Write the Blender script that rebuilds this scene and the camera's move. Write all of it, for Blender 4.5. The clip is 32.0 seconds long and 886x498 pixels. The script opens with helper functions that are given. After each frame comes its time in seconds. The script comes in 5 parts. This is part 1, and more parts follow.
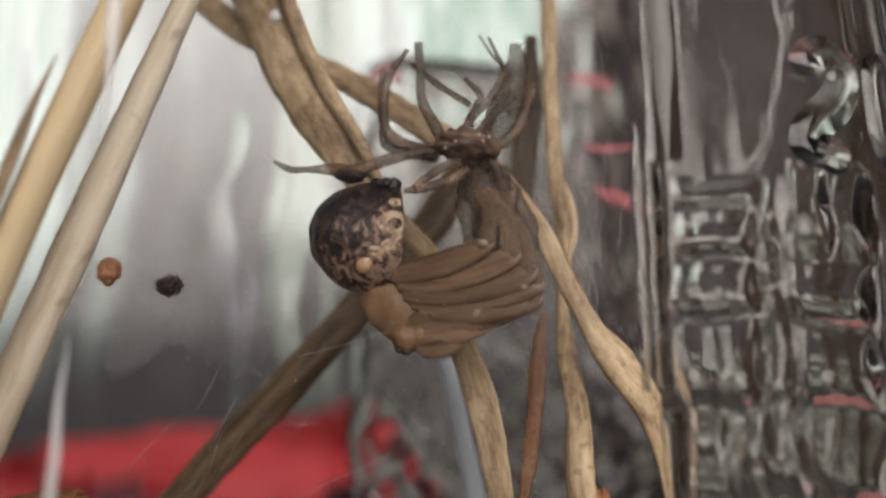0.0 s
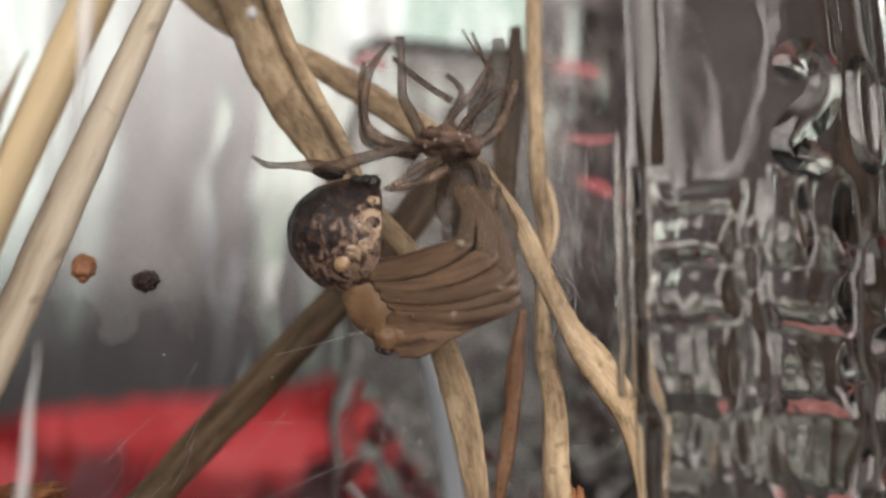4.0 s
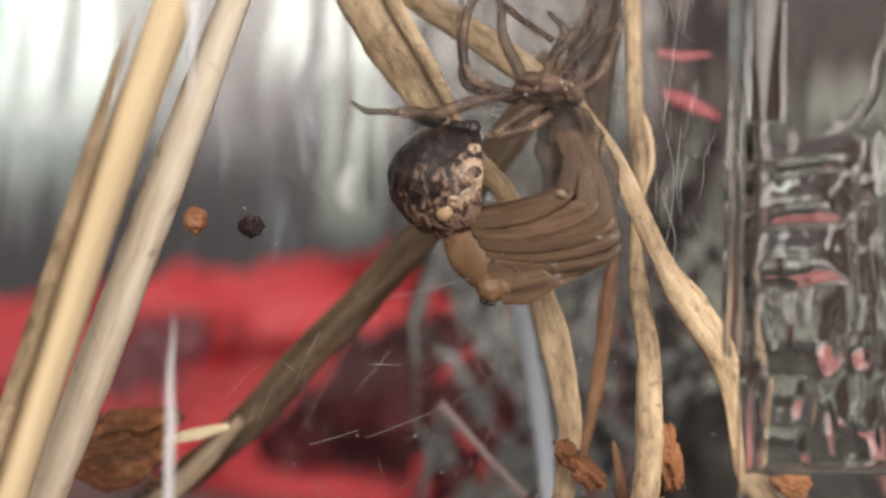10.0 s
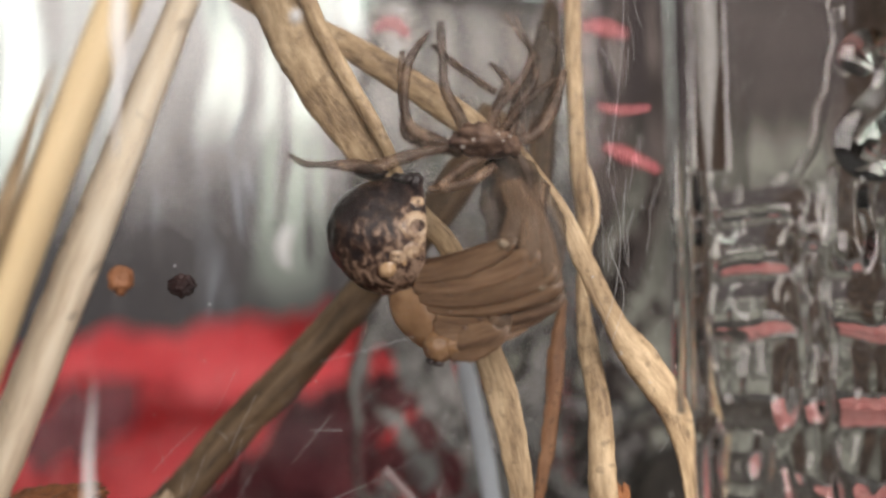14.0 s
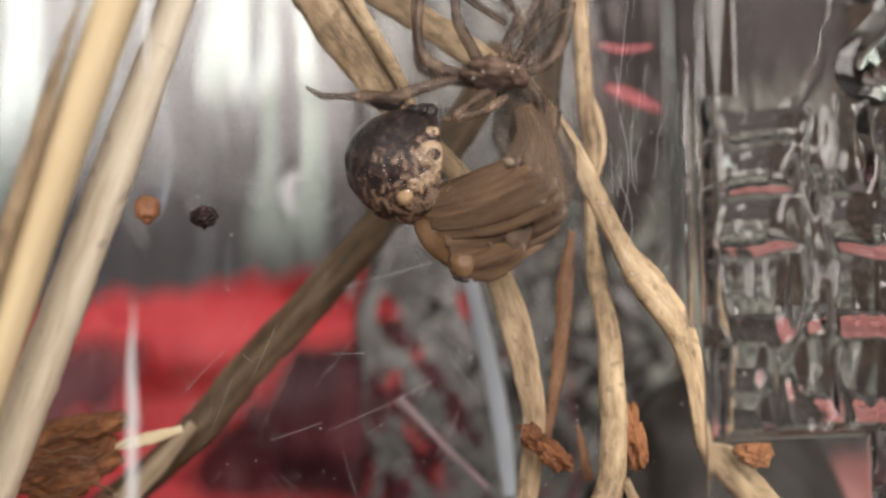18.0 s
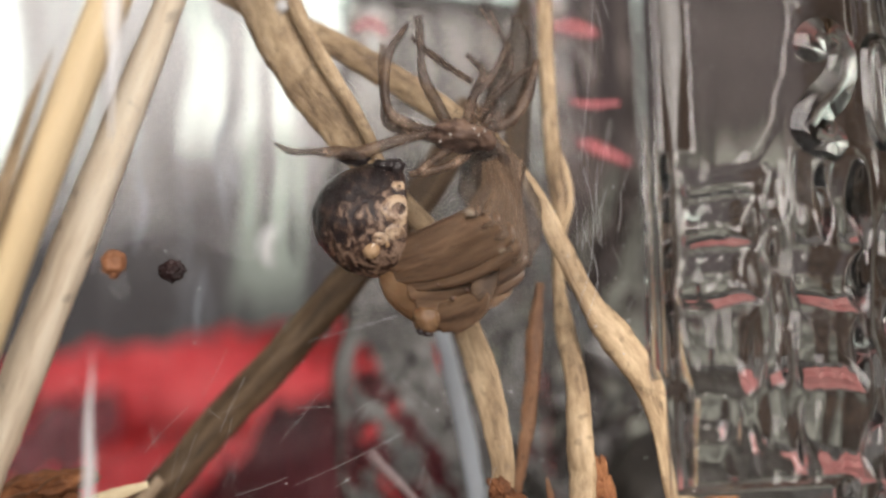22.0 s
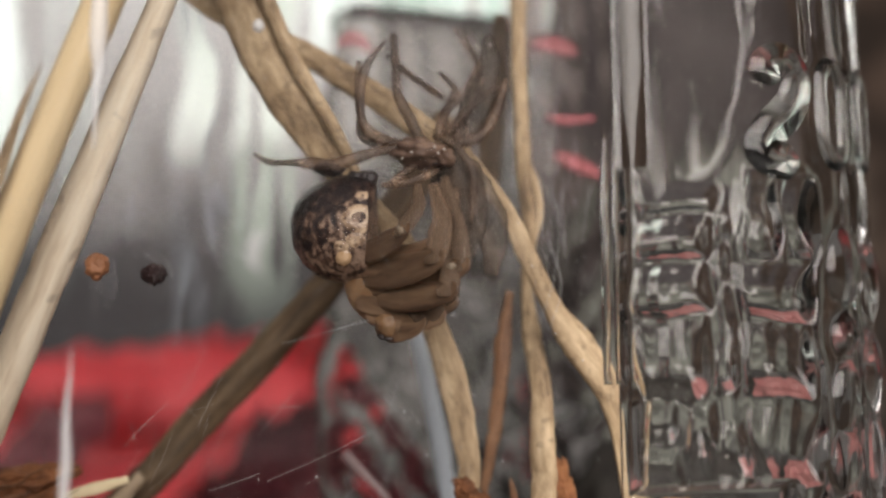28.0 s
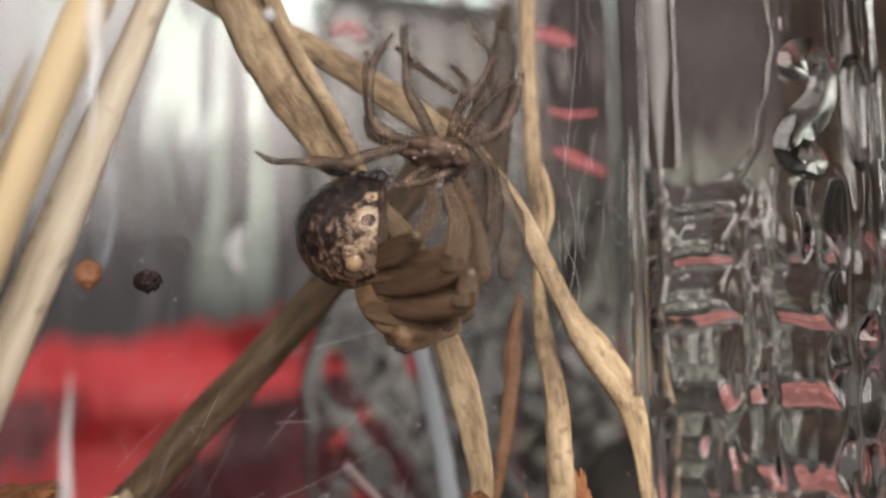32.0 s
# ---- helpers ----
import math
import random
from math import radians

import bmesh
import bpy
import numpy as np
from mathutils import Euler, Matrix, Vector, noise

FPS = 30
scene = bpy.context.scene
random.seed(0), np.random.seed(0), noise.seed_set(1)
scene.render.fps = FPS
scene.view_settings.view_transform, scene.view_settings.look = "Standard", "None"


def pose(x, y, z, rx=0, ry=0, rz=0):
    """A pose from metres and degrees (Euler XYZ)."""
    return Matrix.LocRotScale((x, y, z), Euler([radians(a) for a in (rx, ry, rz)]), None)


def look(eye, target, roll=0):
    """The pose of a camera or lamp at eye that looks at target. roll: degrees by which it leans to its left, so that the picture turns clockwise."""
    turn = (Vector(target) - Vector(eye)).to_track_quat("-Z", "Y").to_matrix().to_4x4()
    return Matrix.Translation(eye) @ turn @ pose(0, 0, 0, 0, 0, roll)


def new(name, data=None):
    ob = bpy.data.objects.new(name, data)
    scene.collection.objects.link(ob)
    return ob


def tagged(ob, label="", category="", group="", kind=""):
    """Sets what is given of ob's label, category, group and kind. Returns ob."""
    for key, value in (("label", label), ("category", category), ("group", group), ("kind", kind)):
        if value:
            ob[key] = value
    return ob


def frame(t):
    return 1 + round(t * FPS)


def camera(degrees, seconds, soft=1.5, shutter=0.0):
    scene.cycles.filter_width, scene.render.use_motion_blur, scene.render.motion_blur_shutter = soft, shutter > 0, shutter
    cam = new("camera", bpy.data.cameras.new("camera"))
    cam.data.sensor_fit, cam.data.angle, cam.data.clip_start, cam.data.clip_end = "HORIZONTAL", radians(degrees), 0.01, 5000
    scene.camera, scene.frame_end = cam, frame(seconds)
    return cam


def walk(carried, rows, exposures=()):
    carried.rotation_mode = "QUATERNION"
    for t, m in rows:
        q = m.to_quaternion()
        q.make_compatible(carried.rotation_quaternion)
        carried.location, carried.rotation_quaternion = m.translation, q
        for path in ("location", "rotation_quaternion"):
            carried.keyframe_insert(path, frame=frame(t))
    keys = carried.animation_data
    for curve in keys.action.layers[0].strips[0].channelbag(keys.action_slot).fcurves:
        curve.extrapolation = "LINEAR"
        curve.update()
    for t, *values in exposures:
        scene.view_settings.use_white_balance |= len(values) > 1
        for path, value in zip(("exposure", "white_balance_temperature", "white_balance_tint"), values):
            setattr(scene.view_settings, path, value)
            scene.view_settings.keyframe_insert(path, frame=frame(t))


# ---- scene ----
MM = 0.001
# ---------------------------------------------------------------- camera
cam = camera(56.0, 32.0, soft=2.6)
cam.data.dof.use_dof = True
cam.data.dof.focus_distance = 0.0385
cam.data.dof.aperture_fstop = 20.0


def aim(x, y, z, yaw, pitch, roll):
    return pose(x, y, z) @ pose(0, 0, 0, 0, 0, yaw) @ pose(0, 0, 0, 90 + pitch) @ pose(0, 0, 0, 0, 0, roll)


PATH = [
    (0, 0.00381, -0.04000, -0.00489, 10.139, 13.746, 0.249), (0.5, 0.00395, -0.04024, -0.00425, 10.218, 13.341, 0.685),
    (1, 0.00456, -0.04010, -0.00508, 11.527, 14.277, 0.822), (1.5, 0.00447, -0.04041, -0.00416, 11.495, 12.860, 1.288),
    (2, 0.00473, -0.04041, -0.00394, 11.833, 12.620, 1.483), (2.5, 0.00448, -0.04041, -0.00378, 11.607, 12.377, 1.511),
    (4.5, 0.00424, -0.03993, -0.00337, 8.984, 11.327, 0.662), (5, 0.00464, -0.03991, -0.00482, 9.613, 11.198, 0.597),
    (5.5, 0.00472, -0.04006, -0.00490, 10.579, 10.849, 0.894), (6, 0.00545, -0.03969, -0.00535, 11.763, 11.349, 0.772),
    (6.5, 0.00460, -0.03995, -0.00490, 10.545, 10.282, 0.630), (7, 0.00492, -0.03987, -0.00447, 10.299, 10.421, 0.536),
    (7.5, 0.00420, -0.03978, -0.00423, 9.392, 9.085, 0.944), (8, 0.00465, -0.04000, -0.00479, 12.917, 8.014, 1.899),
    (8.5, 0.00481, -0.04019, -0.00518, 13.920, 7.997, 2.196), (9, 0.00597, -0.04013, -0.00548, 16.197, 8.557, 2.309),
    (9.5, 0.00196, -0.04091, -0.00314, 9.446, 1.957, 1.322), (10, 0.00162, -0.04136, 0.00085, 11.967, 1.295, 1.114),
    (10.5, 0.00103, -0.04129, -0.00104, 11.252, 0.751, 2.037), (11, 0.00227, -0.03959, -0.00210, 9.311, 0.284, 1.755),
    (11.5, 0.00042, -0.03979, -0.00009, 6.537, -4.910, 1.552), (12, 0.00127, -0.03990, -0.00056, 5.774, -0.453, 0.694),
    (12.5, 0.00126, -0.03982, -0.00041, 5.309, 2.013, 0.493), (13, 0.00101, -0.04028, 0.00001, 5.914, 2.388, 0.388),
    (13.5, 0.00130, -0.04015, 0.00075, 6.744, 4.385, 0.146), (14, 0.00120, -0.03994, 0.00084, 7.890, 5.308, 0.068),
    (14.5, 0.00087, -0.03992, 0.00020, 8.685, 5.381, -0.061), (16.5, 0.00004, -0.04063, 0.00037, 7.525, 2.304, -0.663),
    (17, 0.00044, -0.04095, -0.00025, 7.288, 1.454, -0.571), (17.5, 0.00043, -0.04103, -0.00065, 7.539, 2.180, -0.590),
    (18, 0.00004, -0.04118, -0.00094, 6.991, 2.938, -0.754), (18.5, 0.00083, -0.04145, -0.00037, 6.716, 4.065, -1.146),
    (19, 0.00111, -0.04143, 0.00046, 6.264, 4.743, -1.149), (19.5, 0.00094, -0.04141, -0.00017, 5.227, 6.002, -1.553),
    (20, 0.00079, -0.04143, -0.00016, 5.006, 6.081, -1.433), (20.5, 0.00100, -0.04146, -0.00047, 5.507, 6.424, -1.315),
    (21, 0.00085, -0.04148, -0.00009, 6.128, 6.577, -1.391), (21.5, 0.00047, -0.04132, 0.00041, 6.040, 5.666, -1.253),
    (22, 0.00121, -0.04139, -0.00085, 6.329, 6.383, -0.966), (22.5, 0.00120, -0.04143, -0.00043, 6.624, 6.894, -0.893),
    (23, 0.00152, -0.04150, -0.00023, 7.179, 7.057, -0.625), (23.5, 0.00181, -0.04149, -0.00099, 7.343, 8.559, -0.674),
    (24, 0.00198, -0.04152, -0.00140, 7.470, 8.737, -0.498), (24.5, 0.00187, -0.04122, -0.00071, 5.652, 8.350, -0.809),
    (25, 0.00249, -0.04095, -0.00088, 5.339, 8.365, -1.061), (25.5, 0.00283, -0.04094, -0.00061, 5.329, 7.709, -1.027),
    (26, 0.00223, -0.04124, 0.00014, 5.265, 6.622, -0.830), (26.5, 0.00141, -0.04222, -0.00028, 5.128, 6.263, -1.089),
    (28.5, 0.00318, -0.04302, -0.00180, 6.762, 7.927, 0.084), (29, 0.00287, -0.04261, -0.00267, 6.911, 11.403, -0.467),
    (29.5, 0.00272, -0.04220, -0.00132, 6.685, 10.211, -0.370), (30, 0.00112, -0.04163, 0.00105, 5.900, 6.955, -0.552),
    (30.5, 0.00081, -0.04134, 0.00163, 5.023, 4.779, -0.069), (31, 0.00117, -0.04129, 0.00099, 4.962, 5.040, -0.126),
    (31.5, 0.00125, -0.04138, 0.00062, 4.837, 5.439, -0.123), (32, 0.00004, -0.04120, -0.00001, 3.424, 6.064, -0.544),
]

EXPOSURE = [(0, -0.35), (2, -0.3), (6, -0.08), (9, -0.08), (10, 0.27), (11, 0.55), (12, 0.63), (13, 0.65), (14, 0.2), (15, 0.2), (17, 0.22), (20, 0.26), (24, 0.25), (26, 0.2),
            (29, -0.18), (30, -0.2), (31, 0.15), (32, 0.1)]

# ---------------------------------------------------------------- light
world = bpy.data.worlds.new("world")
scene.world = world
world.use_nodes = True
sky = world.node_tree.nodes.new("ShaderNodeTexSky")
sky.sky_type = "NISHITA"
sky.sun_disc = False
sky.sun_elevation = radians(48)
sky.sun_rotation = radians(-150)
world.node_tree.links.new(sky.outputs[0], world.node_tree.nodes["Background"].inputs[0])
world.node_tree.nodes["Background"].inputs[1].default_value = 0.1
# Area lamp in an assumed window behind the camera, out of view.
daylight = new("window_daylight", bpy.data.lights.new("window_daylight", "AREA"))
daylight.data.shape = "RECTANGLE"
daylight.data.size, daylight.data.size_y = 1.7, 1.1
daylight.data.energy = 38
daylight.data.color = (1.0, 0.908, 0.835)
daylight.matrix_world = look((0.70, -1.38, 0.75), (0.70, 0, 0.75))
scene.view_settings.exposure = 0.0


# ---------------------------------------------------------------- materials
def shader(name):
    m = bpy.data.materials.new(name)
    m.use_nodes = True
    return m, m.node_tree.nodes, m.node_tree.links, m.node_tree.nodes["Principled BSDF"]


def grainy(name, dark, mid, light, grain=900.0, blotch=180.0, stretch=(1, 1, 1), rough=0.6, bump=0.3, sub=0.0, spec=0.4,
           thresh=(0.3, 0.7), along=False, specks=0.0, alpha=1.0, lean=None, twist=0.0, vary=0.0, spot=2600):
    """A matt surface in three tones, with fine grain, larger stains and a little relief."""
    m, n, l, b = shader(name)
    co = n.new("ShaderNodeTexCoord")
    mp = n.new("ShaderNodeMapping")
    mp.inputs["Scale"].default_value = stretch
    l.new(co.outputs["UV" if along else "Object"], mp.inputs[0])
    big = n.new("ShaderNodeTexNoise")
    big.inputs["Scale"].default_value = blotch
    big.inputs["Detail"].default_value = 4
    big.inputs["Distortion"].default_value = twist
    fine = n.new("ShaderNodeTexNoise")
    fine.inputs["Scale"].default_value = grain
    fine.inputs["Detail"].default_value = 6
    fine.inputs["Roughness"].default_value = 0.65
    for k in (big, fine):
        l.new(mp.outputs[0], k.inputs["Vector"])
    add = n.new("ShaderNodeMath")
    add.operation = "MULTIPLY_ADD"
    add.inputs[1].default_value = 0.55
    half = n.new("ShaderNodeMath")
    half.operation = "MULTIPLY"
    half.inputs[1].default_value = 0.45
    l.new(fine.outputs["Fac"], half.inputs[0])
    l.new(big.outputs["Fac"], add.inputs[0])
    l.new(half.outputs[0], add.inputs[2])
    tone = add.outputs[0]
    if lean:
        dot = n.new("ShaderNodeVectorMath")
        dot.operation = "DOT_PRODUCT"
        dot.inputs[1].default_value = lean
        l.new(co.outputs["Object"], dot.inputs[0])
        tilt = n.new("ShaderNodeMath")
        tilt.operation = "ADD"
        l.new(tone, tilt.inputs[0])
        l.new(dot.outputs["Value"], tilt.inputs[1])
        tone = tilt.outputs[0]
    ramp = n.new("ShaderNodeValToRGB")
    e = ramp.color_ramp.elements
    e[0].position, e[0].color = thresh[0], (*dark, 1)
    e[1].position, e[1].color = thresh[1], (*light, 1)
    k = e.new((thresh[0] + thresh[1]) / 2)
    k.color = (*mid, 1)
    l.new(tone, ramp.inputs[0])
    color = ramp.outputs[0]
    if specks:
        dot = n.new("ShaderNodeTexNoise")
        dot.inputs["Scale"].default_value = spot
        dot.inputs["Detail"].default_value = 2
        l.new(co.outputs["Object"], dot.inputs["Vector"])
        cutoff = n.new("ShaderNodeMapRange")
        cutoff.inputs["From Min"].default_value, cutoff.inputs["From Max"].default_value = 0.60, 0.70
        cutoff.inputs["To Max"].default_value = specks
        l.new(dot.outputs["Fac"], cutoff.inputs["Value"])
        mixer = n.new("ShaderNodeMix")
        mixer.data_type = "RGBA"
        l.new(cutoff.outputs[0], mixer.inputs[0])
        l.new(color, mixer.inputs[6])
        mixer.inputs[7].default_value = (*[c * 0.45 for c in dark], 1)
        color = mixer.outputs[2]
    if vary:
        who = n.new("ShaderNodeObjectInfo")
        span = n.new("ShaderNodeMapRange")
        span.inputs["To Min"].default_value, span.inputs["To Max"].default_value = 1 - vary, 1 + vary
        l.new(who.outputs["Random"], span.inputs["Value"])
        tint = n.new("ShaderNodeVectorMath")
        tint.operation = "SCALE"
        l.new(color, tint.inputs[0])
        l.new(span.outputs[0], tint.inputs["Scale"])
        color = tint.outputs[0]
    l.new(color, b.inputs["Base Color"])
    b.inputs["Alpha"].default_value = alpha
    b.inputs["Roughness"].default_value = rough
    b.inputs["Specular IOR Level"].default_value = spec
    if sub:
        b.inputs["Subsurface Weight"].default_value = sub
        b.inputs["Subsurface Radius"].default_value = (0.0012, 0.0006, 0.0003)
    bp = n.new("ShaderNodeBump")
    bp.inputs["Strength"].default_value = bump
    bp.inputs["Distance"].default_value = 0.0002
    l.new(add.outputs[0], bp.inputs["Height"])
    l.new(bp.outputs[0], b.inputs["Normal"])
    return m


STRAW = grainy("dry_straw", (0.125, 0.082, 0.048), (0.365, 0.262, 0.155), (0.58, 0.445, 0.285), 2600, 560, (1, 0.34, 1), 0.6, 1.0, along=True, specks=0.4, thresh=(0.36, 0.62), spot=1700)
STRAW_GREY = grainy("weathered_straw", (0.62, 0.50, 0.36), (0.84, 0.74, 0.58), (0.91, 0.84, 0.70), 2200, 420, (1, 0.12, 1), 0.6, 0.6, along=True, specks=0.5, thresh=(0.36, 0.64), spot=800)
STRAW_TAN = grainy("tan_straw", (0.16, 0.11, 0.07), (0.31, 0.235, 0.155), (0.47, 0.37, 0.26), 2200, 420, (1, 0.12, 1), 0.6, 0.6, along=True, specks=0.5, thresh=(0.36, 0.64))
STRAW_PALE = grainy("pale_straw", (0.70, 0.53, 0.30), (0.80, 0.64, 0.39), (0.87, 0.75, 0.52), 1500, 300, (1, 0.06, 1), 0.42, 0.4, along=True, spec=0.6)
# Dark straw; the slanting stalk's shadow is put into this colour.
STRAW_DARK = grainy("dark_shaded_straw", (0.024, 0.015, 0.008), (0.100, 0.066, 0.037), (0.205, 0.142, 0.085), 2200, 420, (1, 0.12, 1), 0.6, 0.8, along=True, specks=0.4, thresh=(0.38, 0.62))
LEAF = grainy("withered_leaf", (0.06, 0.026, 0.013), (0.185, 0.09, 0.045), (0.33, 0.185, 0.10), 1800, 500, (1, 0.35, 1), 0.5, 0.7, along=True, specks=0.4)
SOIL = grainy("soil_crumb", (0.05, 0.02, 0.01), (0.23, 0.092, 0.038), (0.46, 0.22, 0.095), 1400, 320, (1, 1, 1), 0.8, 0.9)
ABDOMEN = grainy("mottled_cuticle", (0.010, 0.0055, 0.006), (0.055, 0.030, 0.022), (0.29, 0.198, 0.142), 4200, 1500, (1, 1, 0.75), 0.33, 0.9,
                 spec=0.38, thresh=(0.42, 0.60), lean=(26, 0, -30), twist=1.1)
CUTICLE = grainy("brown_cuticle", (0.028, 0.017, 0.013), (0.12, 0.075, 0.055), (0.27, 0.18, 0.13), 1600, 700, (1, 1, 1), 0.5, 0.4, spec=0.25)
BLACK = grainy("black_cuticle", (0.008, 0.007, 0.009), (0.025, 0.018, 0.018), (0.07, 0.048, 0.04), 1600, 700, rough=0.4)
HUSKSKIN = grainy("empty_leg_skin", (0.035, 0.019, 0.012), (0.13, 0.08, 0.052), (0.34, 0.235, 0.16), 2400, 800, (1, 1, 1), 0.4, 0.7, spec=0.4, alpha=0.58, thresh=(0.38, 0.64), vary=0.25)
FRESH = grainy("fresh_cuticle", (0.135, 0.076, 0.040), (0.215, 0.128, 0.070), (0.30, 0.195, 0.115), 1300, 350, (1, 1, 1), 0.42, 0.12, sub=0.25, spec=0.25)
LEGSKIN = grainy("fresh_leg_skin", (0.060, 0.035, 0.022), (0.145, 0.089, 0.055), (0.225, 0.145, 0.09), 3000, 900, (1, 0.14, 1), 0.32, 0.3, along=True, thresh=(0.36, 0.60), spec=0.45, vary=0.16, sub=0.2)
LEGMID = grainy("leg_shin_skin", (0.035, 0.022, 0.015), (0.142, 0.094, 0.062), (0.22, 0.152, 0.104), 2200, 700, (1, 0.10, 1), 0.5, 0.3, along=True, alpha=0.66, thresh=(0.32, 0.62), spec=0.2, vary=0.2)


def clear_glass(name, rough=0.03, tint=(0.93, 0.96, 0.95), shine=0.5):
    m, n, l, b = shader(name)
    b.inputs["Base Color"].default_value = (*tint, 1)
    b.inputs["Transmission Weight"].default_value = 1.0
    b.inputs["Roughness"].default_value = rough
    b.inputs["IOR"].default_value = 1.45
    b.inputs["Specular IOR Level"].default_value = shine
    return m


GLASS = clear_glass("moulded_glass", 0.04, (0.94, 0.945, 0.935))


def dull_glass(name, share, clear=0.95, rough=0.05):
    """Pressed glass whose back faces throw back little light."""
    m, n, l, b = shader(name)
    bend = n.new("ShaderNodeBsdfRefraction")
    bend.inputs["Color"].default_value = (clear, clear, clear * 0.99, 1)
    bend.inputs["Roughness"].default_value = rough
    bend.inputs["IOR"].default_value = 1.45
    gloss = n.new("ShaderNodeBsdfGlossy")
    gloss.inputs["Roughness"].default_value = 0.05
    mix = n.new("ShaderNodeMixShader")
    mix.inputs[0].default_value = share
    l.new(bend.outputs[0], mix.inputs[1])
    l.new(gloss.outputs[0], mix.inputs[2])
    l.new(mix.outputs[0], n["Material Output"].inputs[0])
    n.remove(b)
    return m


DULL_GLASS = dull_glass("dull_back_glass", 0.016)
RELIEF_GLASS = clear_glass("pressed_relief_glass", 0.065, (0.915, 0.925, 0.905), 0.1)
# Grey tint added so the back panel darkens what lies behind it.
TINTED_GLASS = dull_glass("tinted_back_glass", 0.006, 0.90, 0.13)


def thin_glass(name):
    m, n, l, b = shader(name)
    out = n["Material Output"]
    clear = n.new("ShaderNodeBsdfTransparent")
    gloss = n.new("ShaderNodeBsdfGlossy")
    gloss.inputs["Roughness"].default_value = 0.05
    fr = n.new("ShaderNodeLayerWeight")
    fr.inputs["Blend"].default_value = 0.5
    power = n.new("ShaderNodeMath")
    power.operation = "POWER"
    power.inputs[1].default_value = 4.5
    l.new(fr.outputs["Facing"], power.inputs[0])
    share = n.new("ShaderNodeMath")
    share.operation = "MULTIPLY_ADD"
    share.inputs[1].default_value, share.inputs[2].default_value = 0.05, 0.002
    l.new(power.outputs[0], share.inputs[0])
    mix = n.new("ShaderNodeMixShader")
    l.new(share.outputs[0], mix.inputs[0])
    l.new(clear.outputs[0], mix.inputs[1])
    l.new(gloss.outputs[0], mix.inputs[2])
    l.new(mix.outputs[0], out.inputs[0])
    n.remove(b)
    return m


PANE = thin_glass("jar_glass")


# ---------------------------------------------------------------- mesh helpers
def V(p):
    return Vector(p) * MM


def mesh_ob(name, bm, material, smooth=True):
    me = bpy.data.meshes.new(name)
    bm.normal_update()
    bm.to_mesh(me)
    bm.free()
    me.materials.append(material)
    if smooth:
        me.polygons.foreach_set("use_smooth", [True] * len(me.polygons))
    return new(name, me)


def base_of(ob):
    return ob.location + (base_of(ob.parent) if ob.parent else Vector((0, 0, 0)))


def thing(name, base, label, category, group=""):
    ob = new(name)
    ob.location = V(base)
    return tagged(ob, label, category, group)


def part(name, bm, material, parent, label=""):
    """Links bm, built in the place's own space, as one mesh under a thing or a part."""
    bmesh.ops.translate(bm, verts=bm.verts, vec=-base_of(parent))
    ob = mesh_ob(name, bm, material)
    ob.parent = parent
    if label:
        ob["label"] = label
    return ob


def spline(pts, n):
    """A smooth curve through the given rows of numbers."""
    p = [np.array(q, float) for q in pts]
    p = [2 * p[0] - p[1]] + p + [2 * p[-1] - p[-2]]
    out = []
    for i in range(1, len(p) - 2):
        for k in range(n):
            t = k / n
            out.append(0.5 * (2 * p[i] + (p[i + 1] - p[i - 1]) * t + (2 * p[i - 1] - 5 * p[i] + 4 * p[i + 1] - p[i + 2]) * t * t
                              + (3 * p[i] - p[i - 1] - 3 * p[i + 1] + p[i + 2]) * t ** 3))
    out.append(p[-2])
    return out


def stem(pts, widths, flat=0.7, ridges=5, ridge=0.05, rough=0.04, n=10, around=20, seed=0, bm=None):
    """A stalk swept along pts (mm); widths: its breadth (mm) at each of them; flat: thickness over breadth."""
    bm = bm or bmesh.new()
    rows = spline([(*p, w) for p, w in zip(pts, widths)], n)
    rings = []
    run = [0.0]
    for a, b in zip(rows, rows[1:]):
        run.append(run[-1] + float(np.linalg.norm(b[:3] - a[:3])))
    uv = bm.loops.layers.uv.verify()
    girth = 3.1 * max(widths)
    for i, r in enumerate(rows):
        c = Vector(r[:3])
        a, b = rows[max(i - 1, 0)], rows[min(i + 1, len(rows) - 1)]
        t = Vector(b[:3] - a[:3]).normalized()
        side = t.cross(Vector((0, 1, 0)))
        side = side.normalized() if side.length > 0.05 else Vector((1, 0, 0))
        deep = t.cross(side).normalized()
        ring = []
        for k in range(around):
            th = 2 * math.pi * k / around
            wob = 1 + ridge * math.cos(ridges * th + seed) + rough * noise.noise(Vector((math.cos(th) * 1.5 + seed * 7, math.sin(th) * 1.5, i * 0.23)))
            wob += rough * 1.2 * noise.noise(Vector((seed * 3.1, k * 0.2, i * 0.6)))
            q = c + (side * math.cos(th) + deep * math.sin(th) * flat) * (r[3] / 2) * wob
            ring.append(bm.verts.new(q * MM))
        rings.append(ring)
    for i, (a, b) in enumerate(zip(rings, rings[1:])):
        for k in range(around):
            f = bm.faces.new((a[k], a[(k + 1) % around], b[(k + 1) % around], b[k]))
            for lp, (du, dv) in zip(f.loops, ((k, i), (k + 1, i), (k + 1, i + 1), (k, i + 1))):
                lp[uv].uv = (girth * du / around * MM + seed * 0.01, run[dv] * MM)
    bm.faces.new(rings[0][::-1])
    bm.faces.new(rings[-1])
    return bm


